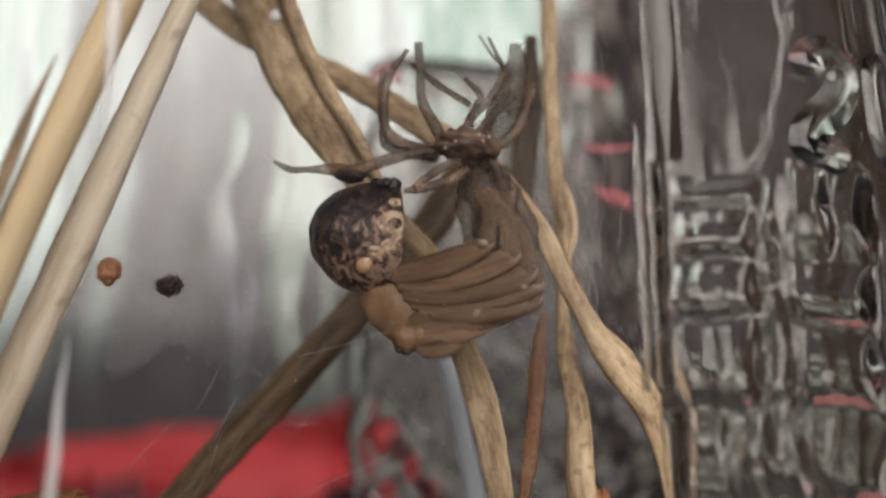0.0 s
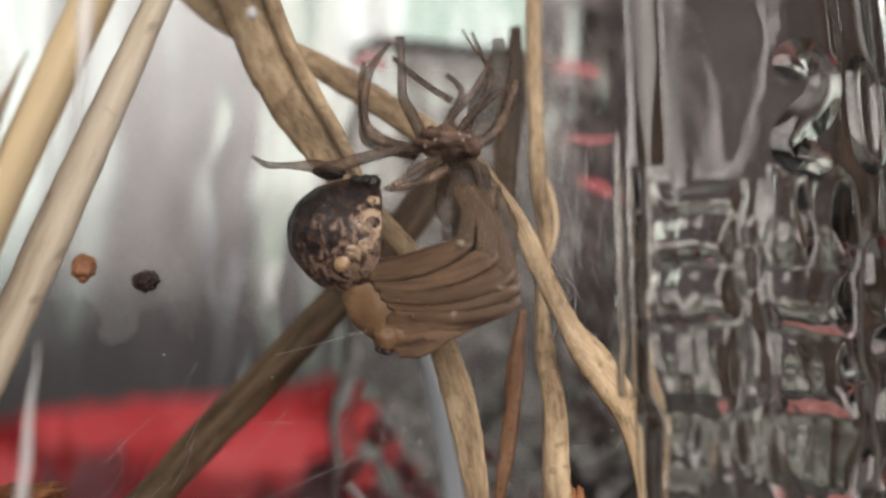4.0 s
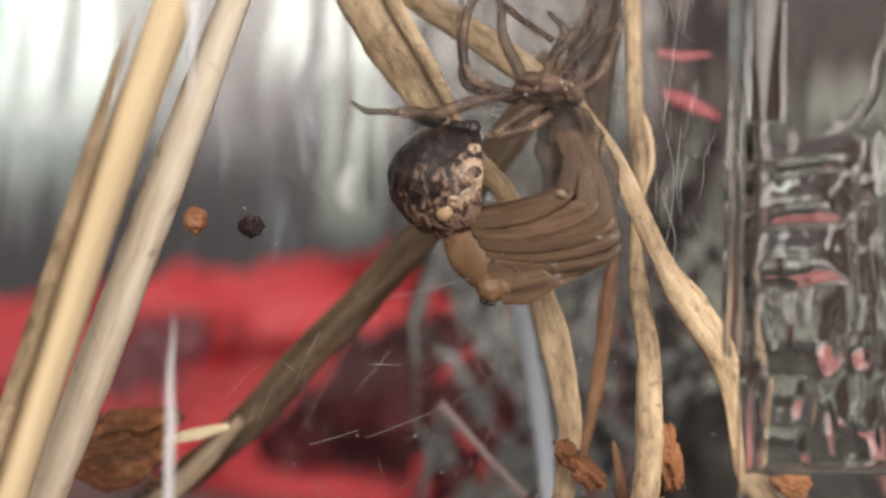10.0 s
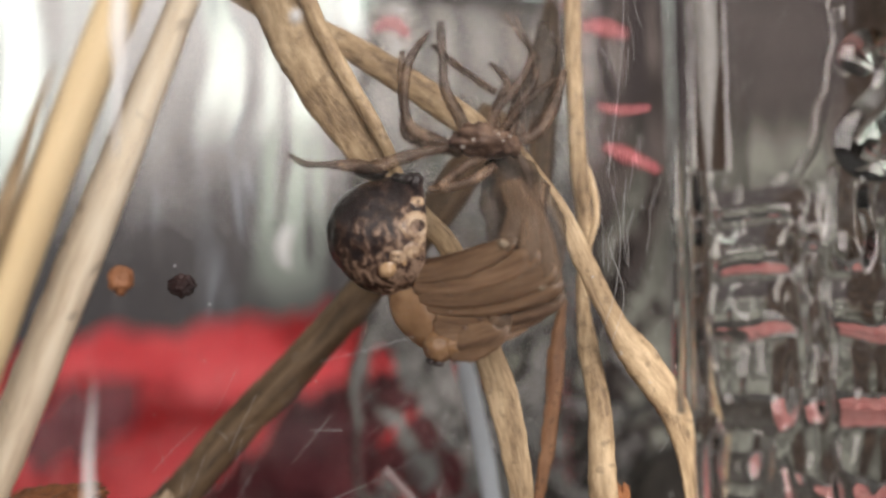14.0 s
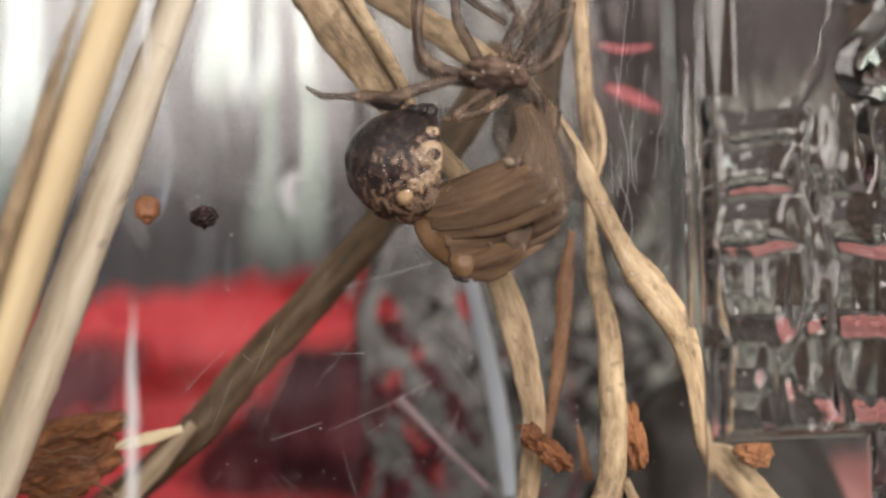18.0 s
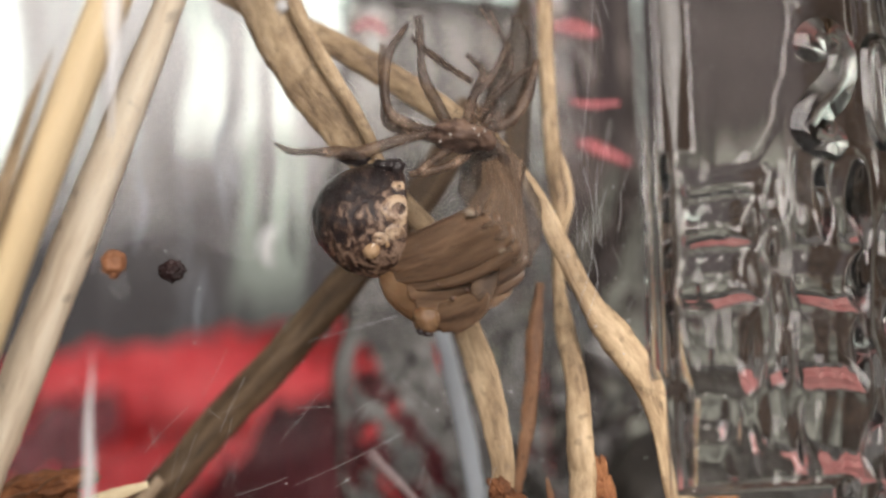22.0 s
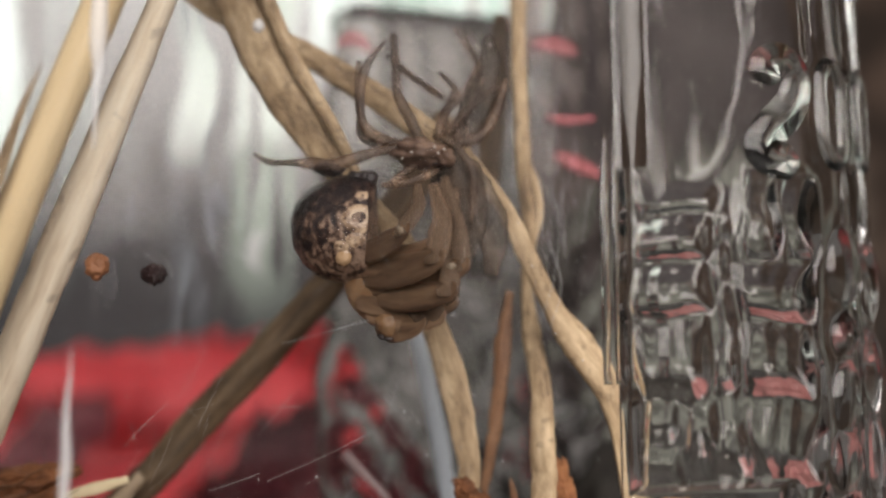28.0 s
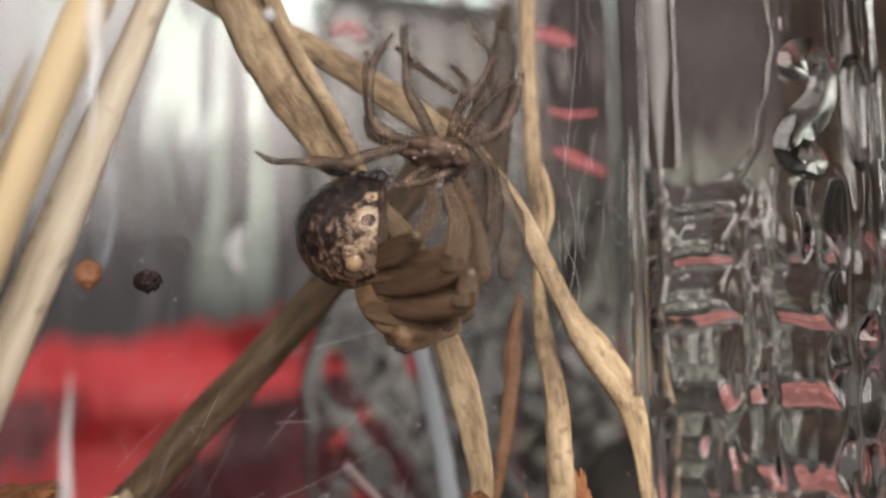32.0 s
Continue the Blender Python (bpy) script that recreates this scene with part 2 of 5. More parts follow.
def blob(center, radii, turn=(0, 0, 0), rough=0.1, freq=1.0, sub=3, seed=0.0, bm=None, shape=None):
    """A rounded lump (mm), uneven by rough; shape(v) may bend its unit ball."""
    bm = bm or bmesh.new()
    made = bmesh.ops.create_icosphere(bm, subdivisions=sub, radius=1.0)["verts"]
    rot = Euler([radians(a) for a in turn]).to_matrix()
    for v in made:
        d = v.co.copy()
        f = 1 + rough * noise.noise(d * 1.6 * freq + Vector((seed, seed * 2.3, 0))) + rough * 0.5 * noise.noise(d * 4.1 * freq + Vector((0, seed, 3)))
        if rough > 0.3 and sub > 2:
            f += 0.3 * rough * noise.noise(d * 9.0 * freq + Vector((seed, 4, 1))) + 0.16 * rough * noise.noise(d * 19.0 * freq + Vector((2, seed, 1)))
        if shape:
            d = shape(d)
        p = rot @ Vector((d.x * radii[0] * f, d.y * radii[1] * f, d.z * radii[2] * f)) + Vector(center)
        v.co = p * MM
    return bm


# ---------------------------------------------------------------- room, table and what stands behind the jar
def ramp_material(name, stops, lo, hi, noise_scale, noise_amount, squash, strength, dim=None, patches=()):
    """Painted bands of light and dark by height, broken up by noise, that glow; dim: (from x, to x, factor) fades it
    sideways; patches: painted bright and dark areas.
    """
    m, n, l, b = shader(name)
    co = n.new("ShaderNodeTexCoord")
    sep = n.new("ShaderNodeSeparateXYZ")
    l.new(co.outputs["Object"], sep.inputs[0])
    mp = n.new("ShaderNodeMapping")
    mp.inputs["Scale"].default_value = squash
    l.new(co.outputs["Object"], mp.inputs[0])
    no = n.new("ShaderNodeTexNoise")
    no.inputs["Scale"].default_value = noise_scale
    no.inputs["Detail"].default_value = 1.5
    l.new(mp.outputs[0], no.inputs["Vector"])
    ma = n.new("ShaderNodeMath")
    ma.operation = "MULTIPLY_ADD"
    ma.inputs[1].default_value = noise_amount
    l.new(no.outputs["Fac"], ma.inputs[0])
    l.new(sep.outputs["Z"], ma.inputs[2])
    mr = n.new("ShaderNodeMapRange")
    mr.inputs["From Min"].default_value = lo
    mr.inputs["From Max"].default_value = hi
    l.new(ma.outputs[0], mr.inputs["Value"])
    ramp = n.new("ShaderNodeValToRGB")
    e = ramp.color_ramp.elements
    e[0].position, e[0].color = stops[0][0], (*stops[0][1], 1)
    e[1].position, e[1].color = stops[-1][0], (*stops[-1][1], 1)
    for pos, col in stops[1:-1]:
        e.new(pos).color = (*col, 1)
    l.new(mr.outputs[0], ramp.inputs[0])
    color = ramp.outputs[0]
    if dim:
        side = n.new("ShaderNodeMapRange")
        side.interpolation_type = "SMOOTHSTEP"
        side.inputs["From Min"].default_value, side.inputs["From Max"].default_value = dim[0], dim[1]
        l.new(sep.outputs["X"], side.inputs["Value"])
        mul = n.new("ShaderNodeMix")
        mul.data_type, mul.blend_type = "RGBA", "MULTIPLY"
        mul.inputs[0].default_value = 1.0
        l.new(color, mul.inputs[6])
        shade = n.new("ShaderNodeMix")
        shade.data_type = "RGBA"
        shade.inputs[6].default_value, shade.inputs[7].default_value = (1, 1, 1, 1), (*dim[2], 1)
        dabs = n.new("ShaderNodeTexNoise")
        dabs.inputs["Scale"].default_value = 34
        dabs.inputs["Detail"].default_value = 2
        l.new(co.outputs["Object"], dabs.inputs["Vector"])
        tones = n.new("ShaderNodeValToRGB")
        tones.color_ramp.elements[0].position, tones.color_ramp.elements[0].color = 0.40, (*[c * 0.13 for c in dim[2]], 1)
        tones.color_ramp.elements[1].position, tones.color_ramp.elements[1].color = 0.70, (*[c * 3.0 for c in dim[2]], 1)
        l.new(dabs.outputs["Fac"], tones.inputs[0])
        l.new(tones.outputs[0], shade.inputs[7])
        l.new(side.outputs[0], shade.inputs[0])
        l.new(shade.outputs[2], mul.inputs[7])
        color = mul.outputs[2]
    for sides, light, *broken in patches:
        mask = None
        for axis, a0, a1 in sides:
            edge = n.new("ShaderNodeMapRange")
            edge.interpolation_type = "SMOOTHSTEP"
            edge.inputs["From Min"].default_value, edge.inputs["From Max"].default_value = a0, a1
            wave = n.new("ShaderNodeMath")
            wave.operation = "MULTIPLY_ADD"
            wave.inputs[1].default_value = 0.05
            l.new(no.outputs["Fac"], wave.inputs[0])
            l.new(sep.outputs[axis], wave.inputs[2])
            l.new(wave.outputs[0], edge.inputs["Value"])
            if mask is None:
                mask = edge.outputs[0]
            else:
                both = n.new("ShaderNodeMath")
                both.operation = "MULTIPLY"
                l.new(mask, both.inputs[0])
                l.new(edge.outputs[0], both.inputs[1])
                mask = both.outputs[0]
        over = n.new("ShaderNodeMix")
        over.data_type = "RGBA"
        l.new(mask, over.inputs[0])
        l.new(color, over.inputs[6])
        streak = n.new("ShaderNodeMix")
        streak.data_type = "RGBA"
        streak.inputs[6].default_value, streak.inputs[7].default_value = (*[c * q for c, q in zip(light, (0.42, 0.55, 0.48))], 1), (*light, 1)
        level = n.new("ShaderNodeMapRange")
        level.inputs["From Min"].default_value, level.inputs["From Max"].default_value = 0.30, 0.58
        l.new(no.outputs["Fac"], level.inputs["Value"])
        if broken:
            streak.inputs[6].default_value = (*[c * broken[0] for c in light], 1)
            level.inputs["From Min"].default_value, level.inputs["From Max"].default_value = 0.44, 0.60
            l.new(dabs.outputs["Fac"], level.inputs["Value"])
        l.new(level.outputs[0], streak.inputs[0])
        l.new(streak.outputs[2], over.inputs[7])
        color = over.outputs[2]
    b.inputs["Base Color"].default_value = (0.012, 0.011, 0.01, 1)
    b.inputs["Specular IOR Level"].default_value = 0.05
    l.new(color, b.inputs["Emission Color"])
    b.inputs["Emission Strength"].default_value = strength
    b.inputs["Roughness"].default_value = 0.9
    return m


def slab(lo, hi, bm=None):
    bm = bm or bmesh.new()
    made = bmesh.ops.create_cube(bm, size=1)["verts"]
    for v in made:
        v.co = Vector([(lo[i] + hi[i]) / 2 + v.co[i] * (hi[i] - lo[i]) for i in range(3)]) * MM
    return bm


PLASTER = grainy("plaster", (0.30, 0.28, 0.26), (0.37, 0.35, 0.33), (0.43, 0.41, 0.38), 60, 4, bump=0.1)
TABLE = grainy("table_top", (0.13, 0.135, 0.14), (0.22, 0.225, 0.23), (0.34, 0.345, 0.35), 220, 30, bump=0.1, rough=0.45)
# Glowing backdrop: window light and bright glass streaks are painted in as patches.
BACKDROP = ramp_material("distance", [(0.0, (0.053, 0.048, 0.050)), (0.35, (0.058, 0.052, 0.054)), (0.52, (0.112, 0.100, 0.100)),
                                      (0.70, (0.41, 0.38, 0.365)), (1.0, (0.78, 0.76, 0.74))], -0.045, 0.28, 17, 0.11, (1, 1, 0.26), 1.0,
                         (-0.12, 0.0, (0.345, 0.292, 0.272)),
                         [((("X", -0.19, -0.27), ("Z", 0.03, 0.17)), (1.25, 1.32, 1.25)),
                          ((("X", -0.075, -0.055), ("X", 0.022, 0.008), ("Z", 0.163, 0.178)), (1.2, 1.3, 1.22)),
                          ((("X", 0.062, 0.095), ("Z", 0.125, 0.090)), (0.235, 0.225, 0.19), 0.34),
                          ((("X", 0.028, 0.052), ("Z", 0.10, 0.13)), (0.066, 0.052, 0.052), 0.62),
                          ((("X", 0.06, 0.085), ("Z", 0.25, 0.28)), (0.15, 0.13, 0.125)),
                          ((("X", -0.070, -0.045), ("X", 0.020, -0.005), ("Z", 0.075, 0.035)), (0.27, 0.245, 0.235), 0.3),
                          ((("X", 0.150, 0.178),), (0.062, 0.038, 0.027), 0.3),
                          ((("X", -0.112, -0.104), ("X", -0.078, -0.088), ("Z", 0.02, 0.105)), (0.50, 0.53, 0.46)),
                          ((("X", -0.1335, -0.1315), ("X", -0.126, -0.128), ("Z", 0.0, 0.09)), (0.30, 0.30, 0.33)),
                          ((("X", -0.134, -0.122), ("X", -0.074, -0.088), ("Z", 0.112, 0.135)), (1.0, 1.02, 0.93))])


def structure(name, lo, hi, mat, label, category):
    return tagged(mesh_ob(name, slab(lo, hi), mat, False), label, category, kind="structure")


structure("ground", (-1600, -1400, -100), (1600, 1600, -60), TABLE, "dark bluish grey table top under the jar", "table top")
# Room shell out of view, added to shape the light and reflections.
structure("ceiling", (-1600, -1400, 1600), (1600, 1600, 1650), PLASTER, "plain pale ceiling", "ceiling")
structure("wall_north", (-1600, 1600, -60), (1600, 1650, 1600), PLASTER, "plain pale wall", "wall")
structure("wall_west", (-1650, -1400, -60), (-1600, 1600, 1600), PLASTER, "plain pale wall", "wall")
structure("wall_east", (1600, -1400, -60), (1650, 1600, 1600), grainy("dark_wood", (0.03, 0.017, 0.01), (0.06, 0.034, 0.02), (0.09, 0.055, 0.035), 40, 5, (1, 1, 0.2)), "dark brown wooden wall", "wall")
south = slab((-1600, -1450, -60), (-150, -1400, 1600))
slab((1550, -1450, -60), (1600, -1400, 1600), south)
slab((-150, -1450, -60), (1550, -1400, 200), south)
slab((-150, -1450, 1300), (1550, -1400, 1600), south)
tagged(mesh_ob("wall_south", south, PLASTER, False), "plain pale wall with a window opening", "wall", kind="structure")
structure("backdrop", (-420, 330, -60), (330, 334, 420), BACKDROP, "glowing grey backdrop behind the jar with light painted in", "backdrop")

def cloth_sheet(x0, x1, y0, top, fold=1.0, thick=4, nu=70, nv=40, low=-60):
    """A hanging, softly folded sheet of cloth, from its upper edge at top(x) down to low."""
    bm = bmesh.new()
    grid = []
    for i in range(nu + 1):
        x = x0 + (x1 - x0) * i / nu
        high = top(x) + 0.7 * math.sin(i * 0.19)
        row = []
        for j in range(nv + 1):
            f = j / nv
            z = low + (high - low) * f
            wave = 7 * math.sin(z * 0.16 + x * 0.06) + 1.5 * math.sin(z * 0.5 - x * 0.09) + 13 * noise.noise(Vector((x * 0.03, z * 0.06, 2)))
            y = y0 + fold * wave + 14 * (1 - f) - 3 * math.sqrt(max(f - 0.9, 0) * 10)
            row.append(bm.verts.new(((x + (8 * (1 - f) if i > nu * 0.8 else 0)) * MM, y * MM, z * MM)))
        grid.append(row)
    for i in range(nu):
        for j in range(nv):
            bm.faces.new((grid[i][j], grid[i + 1][j], grid[i + 1][j + 1], grid[i][j + 1]))
    bmesh.ops.solidify(bm, geom=bm.faces[:], thickness=thick * MM)
    return bm


RED = grainy("red_fabric", (0.64, 0.052, 0.07), (0.84, 0.115, 0.14), (0.90, 0.24, 0.265), 900, 60, bump=0.3, rough=0.8)
# Red cloth paled in colour for the haze of the relief glass.
HAZED_RED = grainy("hazed_red_fabric", (0.32, 0.105, 0.105), (0.44, 0.185, 0.178), (0.55, 0.29, 0.275), 700, 45, bump=0.3, rough=0.8)
tagged(mesh_ob("cloth", cloth_sheet(-190, -45, 150, lambda x: -13.5 + 0.137 * (x + 190)), RED), "crumpled bright red cloth heaped on the table behind the jar", "cloth")
tagged(mesh_ob("cloth", blob((62, 98, -60), (72, 45, 12), rough=0.4, sub=5, seed=4), HAZED_RED), "flat spread red cloth on the table beside the jar, glass haze in its colour", "cloth")
tagged(mesh_ob("cloth", blob((98, 128, -60), (66, 22, 26), rough=0.4, sub=5, seed=14), HAZED_RED), "heap of red cloth on the table beside the jar, glass haze in its colour", "cloth")
DARK = grainy("dark_fabric", (0.05, 0.012, 0.018), (0.12, 0.024, 0.034), (0.24, 0.045, 0.06), 700, 38, thresh=(0.36, 0.64))
tagged(mesh_ob("cloth", blob((-101.91, 128.00, -20.39), (14, 4, 6), (0, -28, 0), rough=0.5, sub=5, seed=-101.91), DARK), "dark purplish fold of cloth lying before the red one", "cloth", "dark folds of cloth")
tagged(mesh_ob("cloth", cloth_sheet(-82, -26, 136, lambda x: -11.6 - 0.92 * max(0.0, -51 - x) - 0.03 * max(0.0, x + 40) ** 2, 0.35, 3, 60, 30, -49), DARK), "dark maroon sheet of cloth draped over the red one", "cloth", "dark folds of cloth")

# Heap added only to darken the background showing through the glass.
tagged(mesh_ob("cloth", blob((44, 182, -58), (34, 14, 30), (0, 6, 0), rough=0.4, sub=5, seed=6), grainy("added_dark_grey", (0.018, 0.018, 0.019), (0.035, 0.034, 0.033), (0.06, 0.057, 0.052), 700, 60)),
       "dark grey heap added on the table to darken the view behind the jar", "cloth")

# ---------------------------------------------------------------- jar
JC, JA, JB, JR, JT = (-13.8, 6.75), 33.6, 19.0, 12.0, radians(21)
JU, JV = Vector((math.cos(JT), math.sin(JT))), Vector((-math.sin(JT), math.cos(JT)))


def wall(s, off=0.0):
    """A place (x, y) on the jar's outer wall, s mm along it from the start of the front right corner."""
    c = Vector(JC) + JU * (JA - JR) - JV * (JB - JR)
    quarter = JR * math.pi / 2
    if s < 0:
        p, nn = c - JV * JR + JU * s, -JV
    elif s < quarter:
        a = s / JR
        nn = JU * math.sin(a) - JV * math.cos(a)
        p = c + nn * JR
    else:
        p, nn = c + JU * JR + JV * (s - quarter), JU
    return p + nn * off


def back_wall(s, off=0.0):
    over = s - (JA - JR)
    if over < 0:
        return Vector(JC) + JV * (JB - off) + JU * s
    a = over / JR
    return Vector(JC) + JU * (JA - JR) + JV * (JB - JR) + (JU * math.sin(a) + JV * math.cos(a)) * (JR - off)


def outline(inset=0.0):
    loop = []
    for k in range(4):
        cu, cv = ((1, -1), (1, 1), (-1, 1), (-1, -1))[k]
        c = Vector(JC) + JU * cu * (JA - JR) + JV * cv * (JB - JR)
        for i in range(13):
            a = radians(-90 + 90 * k + 90 * i / 12)
            loop.append(c + (JU * math.cos(a) + JV * math.sin(a)) * (JR - inset))
    return loop


def jar_body():
    bm = bmesh.new()
    loop = outline()
    n = len(loop)
    low, high = [bm.verts.new((p.x * MM, p.y * MM, -0.0595)) for p in loop], [bm.verts.new((p.x * MM, p.y * MM, 0.060)) for p in loop]
    for i in range(n):
        bm.faces.new((low[i], low[(i + 1) % n], high[(i + 1) % n], high[i]))
    return bm


jar = thing("glass_jar", (-13.8, 6.75, -59.5), "clear moulded glass jar with raised figures and soil inside", "jar")
body = part("jar_wall", jar_body(), PANE, jar)
body.visible_shadow = False


def jar_base():
    bm = bmesh.new()
    low, high = [[bm.verts.new((p.x * MM, p.y * MM, z)) for p in outline(0.3)] for z in (-0.0598, -0.0592)]
    n = len(low)
    for i in range(n):
        bm.faces.new((low[i], low[(i + 1) % n], high[(i + 1) % n], high[i]))
    bm.faces.new(low[::-1])
    bm.faces.new(high)
    return bm


part("jar_base", jar_base(), GLASS, jar)


def warp(s, z, seed=0.0):
    """Pulls the moulded relief out of true, as in a cheap pressed jar."""
    return (s + 0.30 * noise.noise(Vector((s * 0.45, z * 0.45, 2.0))) + 0.12 * noise.noise(Vector((s * 1.3, z * 1.3, 7.0))),
            z + 0.34 * noise.noise(Vector((s * 0.45, z * 0.45, 11.0))) + 0.12 * noise.noise(Vector((s * 1.3, z * 1.3, 17.0))))


def glass_part(name, bm, label="", mat=GLASS):
    ob = part(name, bm, mat, jar, label)
    ob.visible_shadow = False
    return ob


CELLS = [
    # left top, right bottom on the front wall
    ((-6.60, 6.29), (-2.61, 5.03)), ((-6.67, 4.88), (-2.76, 2.81)), ((-6.77, 2.72), (-2.91, 0.43)),
    ((-6.84, 0.40), (-3.22, -3.03)), ((-6.47, -3.07), (-4.80, -4.98)), ((-6.48, -5.02), (-4.50, -7.13)), ((-4.25, -3.11), (-2.67, -5.47)),
    ((-2.46, 6.08), (-1.58, 3.73)), ((-2.67, 3.64), (-2.03, 1.64)), ((-2.76, 1.52), (-2.03, -0.78)),
    ((-2.97, -0.88), (-1.85, -2.92)),
    ((-0.97, 7.09), (0.59, 3.15)), ((0.98, 7.18), (2.82, 3.20)), ((-1.32, 2.97), (2.51, 0.36)),
    ((-1.40, 0.23), (2.21, -3.17)), ((-3.33, -4.29), (-1.36, -6.57)), ((-1.22, -3.63), (2.59, -6.92)), ((-1.26, -6.81), (0.94, -8.83)),
    ((1.15, -7.10), (2.70, -9.60)), ((1.60, -9.90), (2.80, -12.4)), ((1.60, -12.6), (2.80, -15.2)),
]
BOSSES = [((3.30, 4.60), (6.60, 1.10)), ((3.60, 0.60), (5.40, -1.30)), ((3.20, -1.50), (5.60, -4.60)), ((3.00, -4.70), (5.40, -7.60)), ((7.00, 4.60), (10.4, 0.6)), ((6.20, -0.20), (10.0, -4.2)),
          ((3.00, -7.80), (5.50, -11.2)), ((3.00, -11.4), (5.50, -14.8)), ((6.20, -4.70), (10.0, -9.0)), ((6.20, -9.30), (10.0, -14.0))]
# upright or curling ridges: line, breadth and height (mm)
RIDGES = [
    ([(-0.62, 32.0), (-0.72, 15.5), (-0.82, 12.5), (-1.00, 10.6), (-1.58, 8.8), (-2.84, 6.9), (-4.00, 6.4)], 0.28, 0.08),
    ([(-0.10, 32.0), (-0.20, 17.0), (-0.40, 14.5)], 0.40, 0.09), ([(0.55, 32.0), (0.40, 16.5), (-0.10, 13.8)], 0.45, 0.08),
    ([(2.70, 32.0), (2.75, 16.0), (2.97, 13.0)], 0.50, 0.12), ([(3.30, 32.0), (3.40, 17.0), (3.40, 14.2)], 0.40, 0.09), ([(5.6, 32.0), (5.5, 14.0)], 0.5, 0.12), ([(7.6, 32.0), (7.5, 10.0), (7.6, 5.0)], 0.5, 0.2),
    ([(-1.90, 5.9), (-1.75, 3.0), (-1.85, 0.0), (-1.70, -3.0)], 0.45, 0.18), ([(2.95, 6.9), (2.80, 3.0), (2.65, -1.0), (2.85, -6.0)], 0.50, 0.20),
    ([(-0.60, 7.2), (0.90, 6.75), (2.60, 7.25)], 0.5, 0.15),
]


def near_line(ss, zz, pts):
    """How far each place of a wall lies from a line on it."""
    best = np.full(ss.shape, 1e6)
    for (a0, b0), (a1, b1) in zip(pts, pts[1:]):
        da, db = a1 - a0, b1 - b0
        f = np.clip(((ss - a0) * da + (zz - b0) * db) / (da * da + db * db), 0, 1)
        best = np.minimum(best, np.hypot(ss - a0 - f * da, zz - b0 - f * db))
    return best


def smoothed(h, rounds):
    for k in range(rounds):
        for axis in (0, 1):
            h = 0.25 * np.roll(h, 1, axis) + 0.5 * h + 0.25 * np.roll(h, -1, axis)
    return h


def front_relief():
    """The pressed front of the jar: rows of softly dished cells under a plain field, with ridges between them."""
    ss, zz = np.meshgrid(np.arange(-7.1, 11.6, 0.09), np.arange(-18.0, 32.0, 0.11), indexing="ij")
    sw = ss + 0.16 * np.sin(zz * 0.9 + 1.3 * np.sin(ss * 0.7)) + 0.06 * np.sin(zz * 2.3 + ss)
    zw = zz + 0.18 * np.sin(ss * 0.8 + 1.1 * np.sin(zz * 0.5)) + 0.05 * np.sin(ss * 2.1 - zz)
    h = np.full(ss.shape, 0.62)
    h += 0.030 * np.sin(ss * 1.9 + 0.6 * np.sin(zz * 0.21)) * np.sin(zz * 0.16 + 1) + np.clip((8.0 - zz) / 3.0, 0.15, 1) * 0.016 * np.sin(ss * 5.3 + 1.4 * np.sin(zz * 0.55) + 0.7 * np.sin(zz * 1.7))
    for k, ((s0, z1), (s1, z0)) in enumerate(CELLS):
        u, v = (2 * sw - s0 - s1) / (s1 - s0), (2 * zw - z0 - z1) / (z1 - z0)
        deep = min(0.66, 0.20 * min(z1 - z0, 1.5 * (s1 - s0)) * (1.75 if z0 > 0 else 1.0 if z0 > -3.5 else 0.65))
        lean = 0.12 * math.sin(k * 2.1)
        inside = (np.abs(u) < 1) & (np.abs(v) < 1)
        dish = deep * (1 - np.abs(u) ** 7) * (1 - v * v) * (1 + lean * u - 0.15 * v) + 0.02 * np.sin(ss * (3.1 + 0.3 * (k % 3)) + k) * (1 - v * v)
        h = np.where(inside, h - dish, h)
        rim = np.maximum(np.abs(np.abs(u) - 1) * (s1 - s0) / 2 + 10 * (np.abs(v) > 1.02), 0)
        h = h + 0.10 * np.clip(1 - (rim / 0.16) ** 2, 0, 1)
    for (s0, z1), (s1, z0) in BOSSES:
        r = ((2 * sw - s0 - s1) / (s1 - s0)) ** 2 + ((2 * zw - z0 - z1) / (z1 - z0)) ** 2
        h = h + 0.42 * np.sqrt(np.clip(1 - r, 0, 1))
    for pts, wide, high in RIDGES:
        h = h + high * np.clip(1 - (near_line(sw, zz, pts) / (wide / 2)) ** 2, 0, 1)
    h = smoothed(h, 3)
    # plain thin glass under the cells
    plain = np.clip((-6.75 - zz) / 0.5, 0, 1) * np.clip((1.5 - ss) / 0.7, 0, 1)
    plain = np.maximum(plain, np.clip((-2.0 - zz) / 1.5, 0, 1) * np.clip((-6.45 - ss) / 0.3, 0, 1))
    h = h * (1 - plain) - 0.24 * plain
    low = np.clip((7.0 - zz) / 2.0, 0.04, 1) * 0.32 * (1 - plain)
    rear = -0.30 + low * (0.055 * np.sin(ss * 2.7 + 0.9 * np.sin(zz * 0.45) + 0.5 * np.sin(zz * 1.3)) + 0.030 * np.sin(ss * 6.1 + 1.2 * np.sin(zz * 0.8)) + 0.045 * np.sin(zz * 1.9 + 1.5 * np.sin(ss * 0.8)))
    # the border slopes down to the plain wall, steeply beside the cells
    begin, end = np.where(zz > 7, -6.85, -7.1), np.where(zz > 7, -5.75, -6.8)
    slope = np.clip((ss - begin) / (end - begin), 0, 1)
    h = -0.26 + (h + 0.26) * slope * slope * (3 - 2 * slope)
    ns, nz = ss.shape
    verts, faces = [], []
